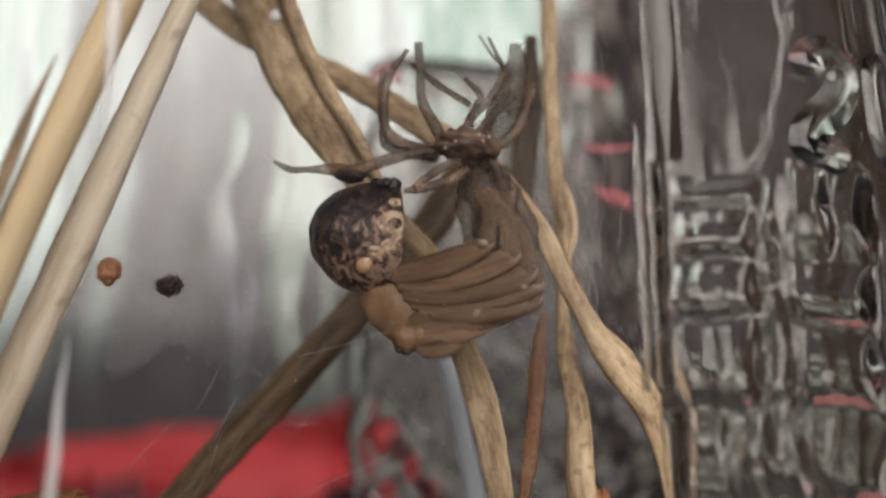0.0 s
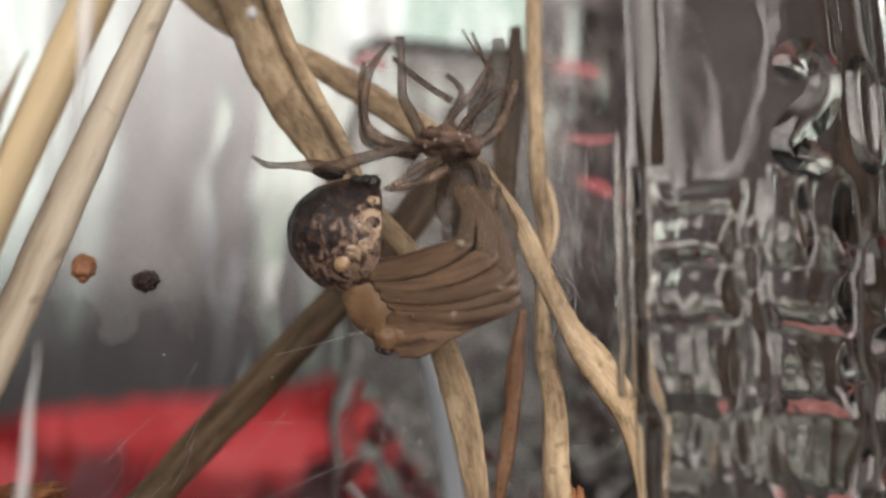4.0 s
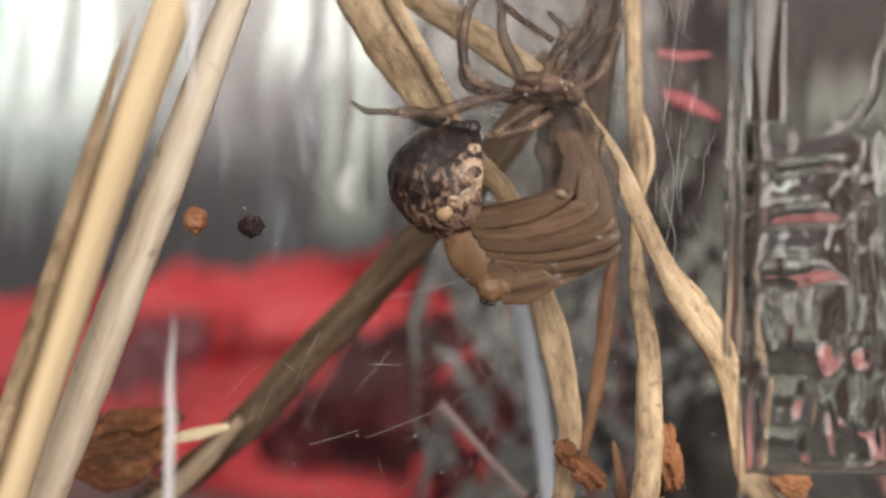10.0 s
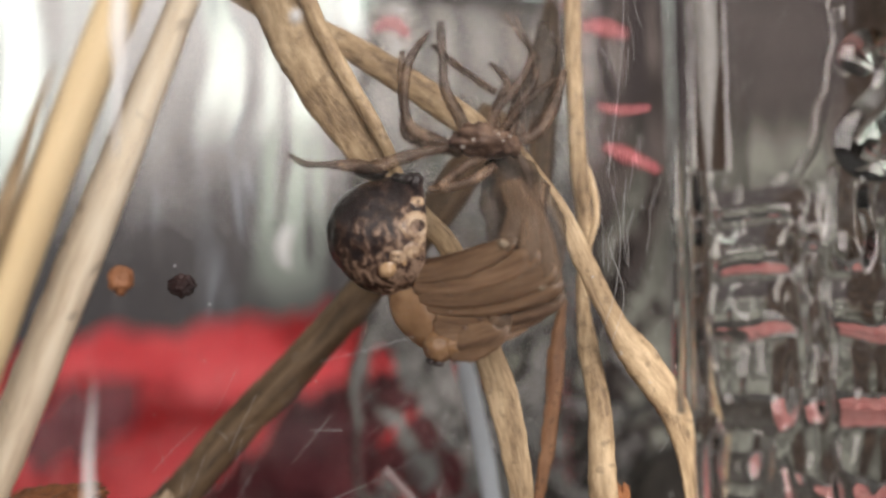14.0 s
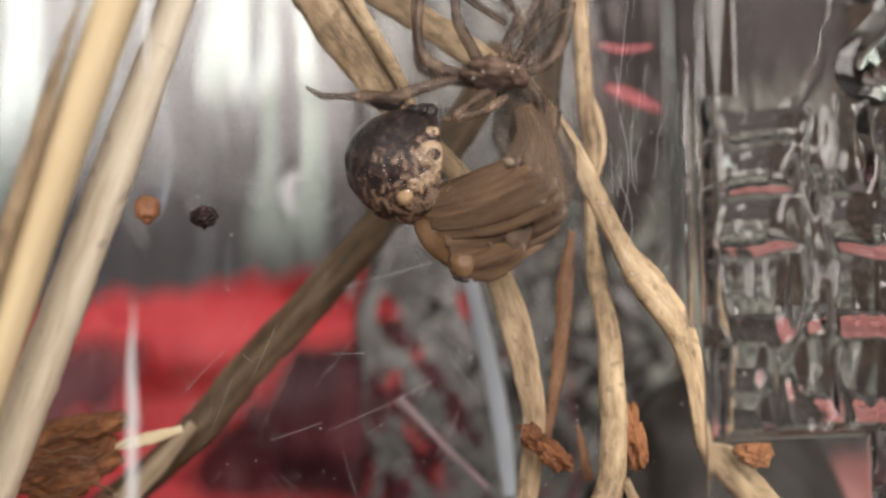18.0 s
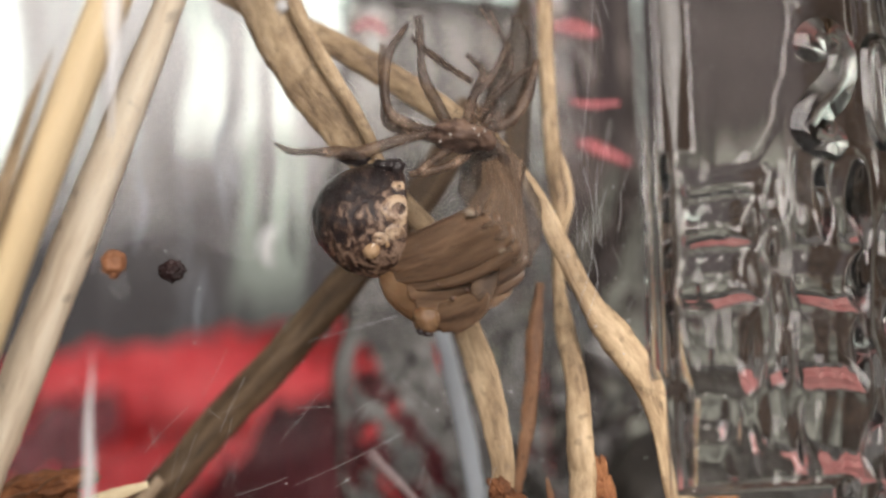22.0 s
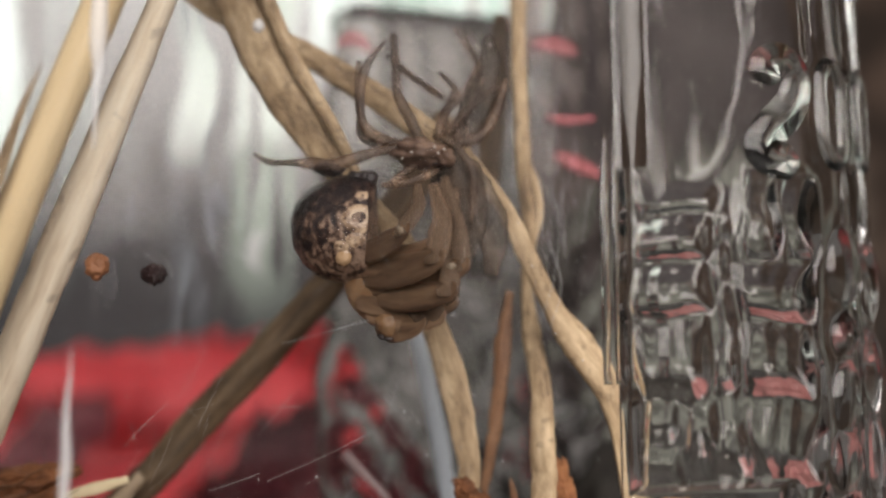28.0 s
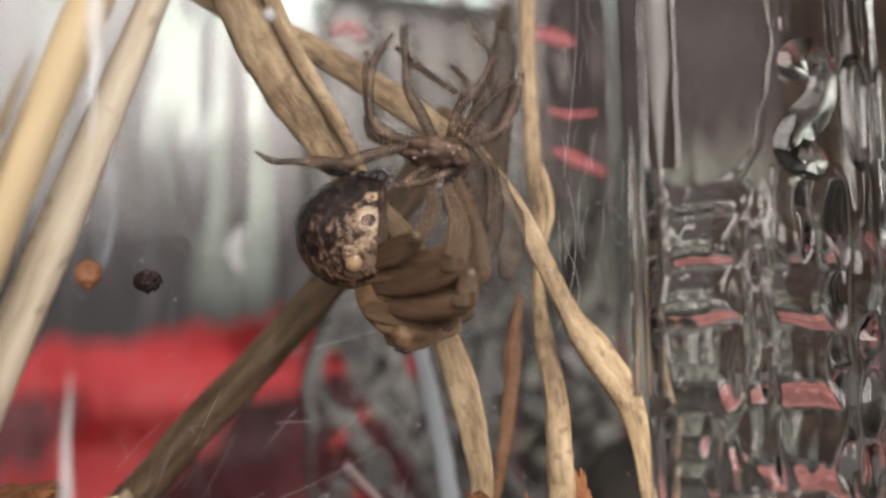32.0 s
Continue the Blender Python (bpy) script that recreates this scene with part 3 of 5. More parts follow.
    for off in (h, rear):
        for i in range(ns):
            c0, c1 = wall(ss[i, 0], 0.0), wall(ss[i, 0], 1.0)
            d = c1 - c0
            for j in range(nz):
                verts.append(((c0.x + d.x * off[i, j]) * MM, (c0.y + d.y * off[i, j]) * MM, zz[i, j] * MM))
    n = ns * nz
    for i in range(ns - 1):
        for j in range(nz - 1):
            a = i * nz + j
            faces.append((a, a + nz, a + nz + 1, a + 1))
            faces.append((n + a, n + a + 1, n + a + nz + 1, n + a + nz))
    rim = [i * nz for i in range(ns)] + [(ns - 1) * nz + j for j in range(1, nz)] + [i * nz + nz - 1 for i in range(ns - 2, -1, -1)] + list(range(nz - 2, 0, -1))
    for a, b in zip(rim, rim[1:] + rim[:1]):
        faces.append((b, a, n + a, n + b))
    me = bpy.data.meshes.new("front_relief")
    me.from_pydata(verts, [], faces)
    bm = bmesh.new()
    bm.from_mesh(me)
    bpy.data.meshes.remove(me)
    return bm


glass_part("front_relief", front_relief(), "rows of dished cells pressed into the thick front glass", RELIEF_GLASS)


def back_sheet(s0, s1, z0, z1, ns, nz):
    """The back wall's pressed relief: long soft streaks on one side and above, swirling dished cells on the other."""
    bm = bmesh.new()
    front, rear = [], []
    for i in range(ns + 1):
        fr, rr = [], []
        for j in range(nz + 1):
            s, z = s0 + (s1 - s0) * i / ns, z0 + (z1 - z0) * j / nz
            a = 1.6 * noise.noise(Vector((s * 0.16, z * 0.16, 21)))
            b = 1.6 * noise.noise(Vector((s * 0.16, z * 0.16, 31)))
            streak = 0.30 * noise.noise(Vector(((s + a * 0.4) * 0.36, z * 0.05, 3))) + 0.035 * noise.noise(Vector((s * 1.1, z * 0.10, 7))) + 0.06 * noise.noise(Vector((s * 0.3, z * 0.22, 9)))
            swirl = 0.30 * math.sin((s + a) * 0.85) * math.sin((z + b) * 0.75) + 0.5 * noise.noise(Vector(((s + a) * 0.28, (z + b) * 0.28, 13))) + 0.10 * noise.noise(Vector((s * 0.9, z * 0.7, 17))) + 0.11 * math.sin((s + a) * 1.75) * math.sin((z + b) * 1.35)
            side = min(1, max(0, (s - 5.5) / 2.0))
            low = min(1, max(0, ((17 if s < 15 else 9) - z) / 5))
            high = min(1, max(0, (z - 11) / 6))
            m = side * (0.55 + 0.45 * low) * (1 - 0.85 * high)
            streak *= 0.5 + 0.5 * min(1, max(0, (z + 2) / 8))
            h = streak * (1 - m) * (1 + 0.8 * side) + swirl * m
            edge = min(i, ns - i, 5) / 5 * min(j, nz - j, 5) / 5
            p, q = back_wall(s, 1.3 + h * edge), back_wall(s, 0.05)
            fr.append(bm.verts.new((p.x * MM, p.y * MM, z * MM)))
            rr.append(bm.verts.new((q.x * MM, q.y * MM, z * MM)))
        front.append(fr)
        rear.append(rr)
    for i in range(ns):
        for j in range(nz):
            bm.faces.new((front[i][j], front[i + 1][j], front[i + 1][j + 1], front[i][j + 1]))
            bm.faces.new((rear[i][j], rear[i][j + 1], rear[i + 1][j + 1], rear[i + 1][j]))
    rim = [(i, 0) for i in range(ns)] + [(ns, j) for j in range(nz)] + [(i, nz) for i in range(ns, 0, -1)] + [(0, j) for j in range(nz, 0, -1)]
    for a, b in zip(rim, rim[1:] + rim[:1]):
        bm.faces.new((front[b[0]][b[1]], front[a[0]][a[1]], rear[a[0]][a[1]], rear[b[0]][b[1]]))
    bmesh.ops.recalc_face_normals(bm, faces=bm.faces[:])
    return bm


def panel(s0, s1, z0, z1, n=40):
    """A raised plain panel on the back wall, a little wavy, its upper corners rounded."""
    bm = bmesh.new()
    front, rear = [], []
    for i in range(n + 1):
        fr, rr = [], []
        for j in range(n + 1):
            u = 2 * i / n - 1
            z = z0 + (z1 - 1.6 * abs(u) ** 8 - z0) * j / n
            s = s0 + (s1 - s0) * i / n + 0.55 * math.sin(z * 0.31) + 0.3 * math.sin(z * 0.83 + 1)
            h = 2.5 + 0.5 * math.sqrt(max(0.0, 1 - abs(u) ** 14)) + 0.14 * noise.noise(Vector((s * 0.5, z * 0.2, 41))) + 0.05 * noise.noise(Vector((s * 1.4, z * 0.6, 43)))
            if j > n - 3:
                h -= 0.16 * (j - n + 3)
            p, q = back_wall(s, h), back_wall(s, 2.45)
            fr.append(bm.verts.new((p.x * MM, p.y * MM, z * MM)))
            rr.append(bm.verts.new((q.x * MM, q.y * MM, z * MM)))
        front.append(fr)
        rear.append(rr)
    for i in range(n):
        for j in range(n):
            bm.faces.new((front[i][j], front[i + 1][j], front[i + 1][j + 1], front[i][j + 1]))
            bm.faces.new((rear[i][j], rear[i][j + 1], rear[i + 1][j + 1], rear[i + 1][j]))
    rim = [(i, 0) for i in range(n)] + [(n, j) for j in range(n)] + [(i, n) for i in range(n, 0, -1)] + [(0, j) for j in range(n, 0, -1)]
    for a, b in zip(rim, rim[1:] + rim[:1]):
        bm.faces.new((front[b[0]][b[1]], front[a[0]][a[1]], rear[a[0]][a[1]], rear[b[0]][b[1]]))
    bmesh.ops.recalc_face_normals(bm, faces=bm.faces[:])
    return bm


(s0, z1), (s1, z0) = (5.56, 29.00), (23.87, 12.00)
glass_part("raised_panel", panel(s0, s1, -32, z1), "plain raised panel of glass on the back wall, tinted to darken", TINTED_GLASS)
rnd = random.Random(11)
glass_part("back_relief", back_sheet(-30, 34, -30, 48, 190, 190), "streaked and swirled relief of the back wall", DULL_GLASS)


def rib(s, z0, z1, w, surface, proud=0.5, wob=0.12, fading=False):
    """An upright half-round rib of glass on a wall, rounded off at its lower end or fading out towards its upper one."""
    bm = bmesh.new()
    rows = []
    for j in range(61):
        f = j / 60
        z = z0 + (z1 - z0) * f
        end = max(0.02, 1 - f ** 9) if fading else 0.03 + 0.97 * math.sqrt(min(1, f * 5)) * min(1, 0.4 + f * 2.5)
        row = []
        for k in range(11):
            a = math.pi * k / 10
            sw = s + 0.35 * (warp(s, z)[0] - s)
            p = surface(sw - w * end / 2 * math.cos(a) * (1 + wob * noise.noise(Vector((z * 0.3, s, 1)))),
                        0.03 + proud * end * math.sin(a) * (1 + wob * noise.noise(Vector((z * 0.35, s, 5)))))
            row.append(bm.verts.new((p.x * MM, p.y * MM, z * MM)))
        rows.append(row)
    for a, b in zip(rows, rows[1:]):
        for k in range(10):
            bm.faces.new((a[k], a[k + 1], b[k + 1], b[k]))
        bm.faces.new((a[10], a[0], b[0], b[10]))
    bm.faces.new(rows[0])
    bm.faces.new(rows[-1][::-1])
    bmesh.ops.recalc_face_normals(bm, faces=bm.faces[:])
    return bm


for s, w in ((-7.25, 0.26), (-7.75, 0.42)):
    glass_part("moulded_rib", rib(s, -2.5, 9, w, wall, 0.2 * w, 0.35, True))
# Pale film paints the light scattered on the rounded glass border.
HAZE = grainy("painted_haze_edge", (0.50, 0.49, 0.48), (0.60, 0.59, 0.58), (0.70, 0.69, 0.68), 700, 160, rough=0.4, alpha=0.26)
glass_part("border_rib", rib(-6.35, 6.6, 30, 1.0, wall, 0.68, 0.12), "rounded border of the pressed field, its light haze painted pale", HAZE)
s = -29.31
# White stands in for glare on the ridges and crescent; dust specks share it.
GLARE_DUST = grainy("glare_and_dust_white", (0.80, 0.80, 0.82), (0.89, 0.89, 0.90), (0.94, 0.94, 0.95), 900, 120, rough=0.3, alpha=0.4)
glass_part("glare_ridge", rib(s, -30, -0.8, 0.44, wall, 0.24, 0.4, True), "ridge in the glass with glare painted whitish", GLARE_DUST)
glass_part("glare_ridge", rib(s + 0.4, 6.5, 26, 0.62, wall, 0.2, 0.5), "ridge in the glass with glare painted whitish", GLARE_DUST)
arc = []
for s, z in ((0.58, 8.82), (-0.09, 7.76), (-0.20, 6.35), (0.37, 5.23)):
    p = back_wall(s, 1.9)
    arc.append((p.x, p.y, z))
glass_part("glint_crescent", stem(arc, [0.3, 1.3, 1.1, 0.3], 0.4, 3, 0.05, 0.3, 8, 10, 3), "whitish crescent painted as a glint in the back glass", GLARE_DUST)
SCRATCH = grainy("scratched_glass", (0.55, 0.55, 0.55), (0.62, 0.62, 0.62), (0.7, 0.7, 0.7), 500, 100, alpha=0.35)


def scratch(p, q, z, h, w0, w1):
    ob = part("scratch", stem([(p.x, p.y, z), (q.x, q.y, z + h)], [w0, w1], 1.0, 3, 0, 0, 2, 4), SCRATCH, jar)
    ob.visible_shadow = False


for i in range(120):
    s, z, h = rnd.uniform(-24, 8), rnd.uniform(-22, 26), rnd.uniform(0.8, 5)
    scratch(back_wall(s, 1.8), back_wall(s + rnd.uniform(-0.2, 0.2), 1.8), z, h, 0.02, rnd.uniform(0.03, 0.08))
for i in range(170):
    s, z, h = rnd.uniform(-34, 4), rnd.uniform(-14, 18), rnd.uniform(0.3, 1.8)
    scratch(wall(s, -0.1), wall(s + rnd.uniform(-0.9, 0.9), -0.1), z, h, 0.006, rnd.uniform(0.006, 0.016))


for i in range(70):
    p, z = wall(rnd.uniform(-34, 6), -0.12), rnd.uniform(-12, 18)
    r = rnd.uniform(0.015, 0.045)
    part("dust_speck", blob((p.x, p.y, z), (r, r * 0.4, r * rnd.uniform(0.8, 1.6)), (0, 0, 0), 0.3, 1, 1, i), GLARE_DUST, jar)


def figure(pts, wide, high, closed=False):
    """A raised figure: a rounded stroke of glass along a line on the front wall."""
    bm = bmesh.new()
    if closed:
        rows = spline(pts[-1:] + pts + pts[:2], 10)[10:-10]
    else:
        rows = spline(pts, 10)
    rows = [Vector(r) for r in rows]
    rings = []
    for i, c in enumerate(rows):
        if closed:
            a, b = rows[i - 1 if i else -2], rows[i + 1 if i < len(rows) - 1 else 1]
            end = 1.0
        else:
            a, b = rows[max(i - 1, 0)], rows[min(i + 1, len(rows) - 1)]
            end = max(0.25, math.sqrt(min(1, (min(i, len(rows) - 1 - i) + 0.5) / 5)))
        t = (b - a).normalized()
        side = Vector((-t.y, t.x))
        ring = []
        for k in range(13):
            th = math.pi * k / 12
            q = c + side * (-wide / 2 * end * math.cos(th))
            p = wall(q.x, 0.66 + high * end * math.sin(th) ** 2)
            ring.append(bm.verts.new((p.x * MM, p.y * MM, q.y * MM)))
        rings.append(ring)
    for a, b in zip(rings, rings[1:]):
        for k in range(12):
            bm.faces.new((a[k], a[k + 1], b[k + 1], b[k]))
        bm.faces.new((a[12], a[0], b[0], b[12]))
    if not closed:
        bm.faces.new(rings[0])
        bm.faces.new(rings[-1][::-1])
    bmesh.ops.recalc_face_normals(bm, faces=bm.faces[:])
    return bm


ZERO = [(0.0, 2.4), (0.75, 1.8), (0.88, 0.0), (0.70, -1.8), (0.0, -2.4), (-0.70, -1.8), (-0.88, 0.0), (-0.75, 1.8)]
glass_part("raised_figure", figure([(0.15, 11.35), (0.45, 12.25), (1.20, 12.55), (1.95, 12.05), (2.00, 11.15), (1.45, 10.15), (0.55, 9.30), (-0.10, 8.30), (0.55, 7.80), (1.95, 7.75)], 1.85, 0.23), "raised clear glass figure 2", RELIEF_GLASS)
for s, z in ((4.50, 10.45), (8.10, 10.8)):
    glass_part("raised_figure", figure([(s + x, z + y) for x, y in ZERO], 0.95, 0.28, True), "raised clear glass figure 0", RELIEF_GLASS)

# ---------------------------------------------------------------- soil in the jar
def soil_top(x, y):
    z = -16.0 - 0.42 * max(y - 1, 0) + 1.2 * noise.noise(Vector((x * 0.22, y * 0.22, 4))) + 0.8 * noise.noise(Vector((x * 0.6, y * 0.6, 9)))
    return z + 1.0 * math.exp(-((x + 23) ** 2 + (y + 1) ** 2) / 60)


def soil_bed():
    bm = bmesh.new()
    loop = outline(0.8)
    rings = []
    c = Vector(JC)
    for k in range(1, 25):
        f = k / 24
        rings.append([bm.verts.new((p.x * MM, p.y * MM, soil_top(p.x, p.y) * MM)) for p in (c + (q - c) * f for q in loop)])
    n = len(loop)
    mid = bm.verts.new((c.x * MM, c.y * MM, soil_top(c.x, c.y) * MM))
    for i in range(n):
        bm.faces.new((mid, rings[0][i], rings[0][(i + 1) % n]))
        for a, b in zip(rings, rings[1:]):
            bm.faces.new((a[i], b[i], b[(i + 1) % n], a[(i + 1) % n]))
    low = [bm.verts.new((p.x * MM, p.y * MM, -0.0590)) for p in loop]
    for i in range(n):
        bm.faces.new((rings[-1][i], low[i], low[(i + 1) % n], rings[-1][(i + 1) % n]))
    bm.faces.new(low[::-1])
    return bm


tagged(mesh_ob("soil", soil_bed(), SOIL), "loose red-brown soil filling the foot of the jar", "soil", kind="stuff")
crumbs = bmesh.new()
rnd = random.Random(5)
for i in range(300):
    x, y = rnd.uniform(-32, 12), rnd.uniform(-12, 8)
    r = rnd.choice((0.2, 0.3, 0.3, 0.45, 0.6))
    blob((x, y, soil_top(x, y) + r * 0.4), (r * rnd.uniform(0.8, 1.5), r, r * rnd.uniform(0.6, 1)), (0, 0, rnd.uniform(0, 180)), 0.5, 1.2, 1, i * 1.3, crumbs)
tagged(mesh_ob("soil_crumbs", crumbs, SOIL), "small red-brown soil crumbs on the soil bed", "soil crumbs", kind="stuff")


def clump(label, p, radii, turn=(0, 0, 0), mat=SOIL, name="soil_clump", seed=1.0, rough=0.48, sub=5):
    return tagged(mesh_ob(name, blob(p, radii, turn, rough, 1.1, sub, seed), mat), label, "soil clump", "lumps of soil")


clump("crumbly orange-brown soil lump at a straw's foot", (0.21, -1.00, -8.70), (1.0, 0.7, 0.55), (0, 35, 0), seed=1)
clump("crumbly orange-brown soil lump stuck to a straw", (-0.79, -0.50, -7.91), (0.5, 0.4, 0.6), (0, -30, 0), seed=2)
clump("rough orange-brown soil flake stuck beside a straw", (4.13, 0.50, -7.98), (0.5, 0.4, 1.5), (0, -8, 0), seed=3)
clump("round orange-brown soil lump on a straw's knot", (9.23, -1.50, -8.39), (0.75, 0.6, 0.6), seed=4)
clump("flat chunk of red-brown soil on the soil bed", (-3.02, 0.00, -13.07), (2.2, 1.2, 0.7), seed=5)
clump("heap of red-brown soil on the soil bed", (-8.81, 0.00, -13.73), (1.4, 1.0, 1.1), seed=6)
clump("orange-brown soil chunk under a straw", (-19.82, -3.00, -12.64), (1.6, 0.8, 0.9), (0, 25, 0), seed=7)
clump("orange-brown soil chunk standing on the soil bed", (-18.87, -4.00, -14.57), (0.7, 0.6, 1.0), seed=8)
# Back soil bank: its shadow is put into a near-black colour.
tagged(mesh_ob("soil_bank", blob((10.53, 15.00, -17.19), (8.5, 4.5, 10.5), (0, 4, 0), 0.16, 1.2, 5, 31), grainy("shadowed_dark_soil", (0.007, 0.006, 0.005), (0.015, 0.013, 0.011), (0.03, 0.026, 0.022), 900, 200, rough=0.7)),
       "smooth bank of soil at the back of the jar, its shadow painted dark", "soil")
clump("shaggy brown lump of dead plant matter", (-24.53, -1.00, -9.33), (2.8, 1.6, 2.0), (0, -20, 0), SOIL, "plant_clump", 9, 0.3)
clump("rust-brown crust on top of dead plant matter", (-23.16, -1.50, -7.64), (2.4, 1.2, 0.7), (0, -12, 0), SOIL, "plant_clump", 10, 0.35)
clump("red-brown soil lump on the soil bed", (2.39, 0.00, -14.55), (0.7, 0.6, 1.3), (0, 20, 0), seed=11)
clump("small dark red-brown soil lump on the soil bed", (8.77, 0.00, -14.37), (2.0, 1.0, 0.7), seed=12)
rnd = random.Random(77)
for i in range(26):
    x, y = rnd.uniform(-24, 12), rnd.uniform(-7, 3)
    r = rnd.uniform(0.45, 1.15)
    clump("crumbly red-brown soil lump on the soil bed", (x, y, soil_top(x, y) + r * 0.45), (r * rnd.uniform(0.9, 1.7), r, r * rnd.uniform(0.6, 1.1)), (0, rnd.uniform(-25, 25), rnd.uniform(0, 180)), seed=20 + i * 3.7, rough=0.55, sub=4)
clump("round orange speck stuck in the web", (-16.77, -7.60, 2.75), (0.5, 0.4, 0.6), seed=13, mat=grainy("orange_pellet", (0.16, 0.068, 0.03), (0.27, 0.118, 0.056), (0.38, 0.18, 0.09), 1500, 500), name="pellet", rough=0.25)
clump("dark brown angular speck stuck in the web", (-15.50, -4.60, 2.61), (0.6, 0.4, 0.5), seed=14, mat=grainy("dark_pellet", (0.006, 0.003, 0.003), (0.02, 0.008, 0.008), (0.04, 0.016, 0.014), 1500, 500), name="pellet", rough=0.35)

fibres = bmesh.new()
rnd = random.Random(8)
heart = Vector((-24.53, -1.00, -9.33))
for i in range(60):
    a, b = rnd.uniform(0, 6.28), rnd.uniform(-0.5, 0.5)
    p = heart + Vector((math.cos(a) * rnd.uniform(0.3, 2.6), -1.2 + 0.9 * math.sin(a), rnd.uniform(-1.5, 1.6)))
    d = Vector((math.cos(b), rnd.uniform(-0.3, 0.3), math.sin(b) + 0.25)) * rnd.uniform(0.7, 2.4)
    stem([p, p + d * 0.5 + Vector((0, -0.1, rnd.uniform(-0.2, 0.2))), p + d], [0.08, rnd.uniform(0.06, 0.16), 0.03], 0.5, 3, 0.1, 0.1, 5, 6, i, fibres)
tagged(mesh_ob("plant_fibres", fibres, LEAF), "short shaggy brown fibres on dead plant matter", "plant fibres", kind="stuff")

# ---------------------------------------------------------------- stalks
def straw(label, pts, widths, mat, name="straw", **kw):
    kw.setdefault("rough", 0.075)
    ob = mesh_ob(name, stem(pts, widths, **kw), mat)
    return tagged(ob, label, "straw", "dry stalks in the jar")


straw("broad split dry straw blade leaning across the jar",
      [(-16.69, -2.00, 27.23), (-14.71, -2.00, 21.72), (-12.74, -2.00, 17.57), (-10.97, -2.00, 14.16), (-8.90, -2.00, 10.98), (-7.28, -1.50, 8.58), (-5.52, -1.00, 6.33), (-3.97, 0.00, 4.56), (-3.05, 1.00, 1.59), (-1.67, 1.00, -2.13), (-0.99, 1.00, -5.19), (-0.66, 1.00, -7.66), (-1.29, 1.00, -12.56)],
      [2.3, 2.3, 2.4, 2.6, 2.4, 1.7, 1.05, 1.05, 1.25, 1.5, 1.3, 1.1, 1.0], STRAW, flat=0.4, ridges=4, ridge=0.06, seed=1)
straw("pale raised edge of a split straw blade", [(-11.91, -2.80, 20.47), (-10.75, -2.80, 17.10), (-9.51, -2.80, 14.24), (-7.86, -2.70, 11.31), (-6.80, -2.40, 9.45), (-6.08, -1.80, 7.77)], [0.7, 0.8, 0.8, 0.75, 0.6, 0.4], STRAW, flat=0.8, seed=17)
straw("dry brown straw lying behind another blade",
      [(-25.20, 2.00, 27.59), (-19.90, 1.00, 22.76), (-17.88, 1.00, 20.84), (-14.47, 0.00, 17.90), (-11.62, -0.00, 16.30), (-8.83, 0.00, 14.74), (-5.81, 0.00, 12.74), (-3.17, 0.00, 10.82), (-2.16, 0.00, 10.12)][2:],
      [1.5, 1.6, 1.3, 1.4, 1.5, 1.5, 1.2], STRAW, flat=0.6, ridges=4, seed=2)
straw("thin upright dry straw curving down to the soil",
      [(2.70, 3.00, 27.36), (2.18, 3.00, 20.74), (2.10, 3.00, 16.14), (2.19, 3.00, 12.62), (2.36, 3.00, 8.86), (2.63, 3.20, 5.51), (2.40, 3.00, 2.78), (2.64, 2.00, -0.20), (3.09, 1.00, -2.98), (3.12, 0.00, -5.85), (3.18, 0.00, -7.57), (2.72, -1.00, -10.62), (0.97, -2.00, -12.97), (-1.82, -2.50, -14.59), (-5.13, -3.00, -16.12)],
      [0.9, 0.9, 0.9, 0.9, 0.9, 0.7, 0.6, 1.0, 1.1, 1.3, 1.3, 1.35, 1.3, 1.0, 0.7], STRAW, flat=0.7, ridges=3, seed=3)
straw("thin dry strand bowing off an upright straw",
      [(2.36, 3.00, 9.79), (3.00, 3.00, 8.07), (3.16, 3.00, 6.38), (2.69, 3.00, 4.72)], [0.3, 0.35, 0.35, 0.3], STRAW, seed=4)
straw("twisted pale dry straw with a knot at its foot",
      [(-1.48, 0.00, 10.12), (-0.09, 0.00, 8.21), (1.33, 0.00, 6.27), (2.51, 0.00, 3.69), (3.80, 0.00, 1.02), (4.71, 0.00, -0.40), (6.16, 0.00, -2.53), (6.88, 0.00, -4.64), (7.24, 0.00, -7.00), (7.83, 0.00, -8.56), (8.85, 0.00, -9.85), (10.40, 0.00, -11.79), (11.71, 0.00, -13.62), (12.98, 0.00, -15.58)],
      [0.9, 1.0, 0.9, 1.0, 1.05, 1.55, 1.5, 1.05, 0.9, 1.5, 1.55, 1.8, 1.8, 1.8], STRAW, flat=0.6, ridges=3, ridge=0.1, seed=5)
straw("dark straw slanting down behind the spider, shade in its colour",
      [(-2.07, 5.00, 12.64), (-5.03, 5.00, 7.68), (-9.95, 5.00, 2.26), (-13.25, 5.00, -1.41), (-16.90, 5.00, -5.13), (-19.57, 4.50, -8.32), (-22.27, 4.00, -10.85), (-23.27, 3.00, -12.46), (-28.67, 2.00, -15.37)][:2] + [(-9.40, 5.00, 2.76), (-13.25, 5.00, -1.41), (-16.90, 5.00, -5.13), (-19.57, 4.50, -8.32), (-22.27, 4.00, -10.85), (-25.50, 3.00, -13.35)],
      [1.9, 2.0, 2.0, 2.1, 2.1, 2.0, 1.9, 1.7], STRAW_DARK, flat=0.7, seed=6)
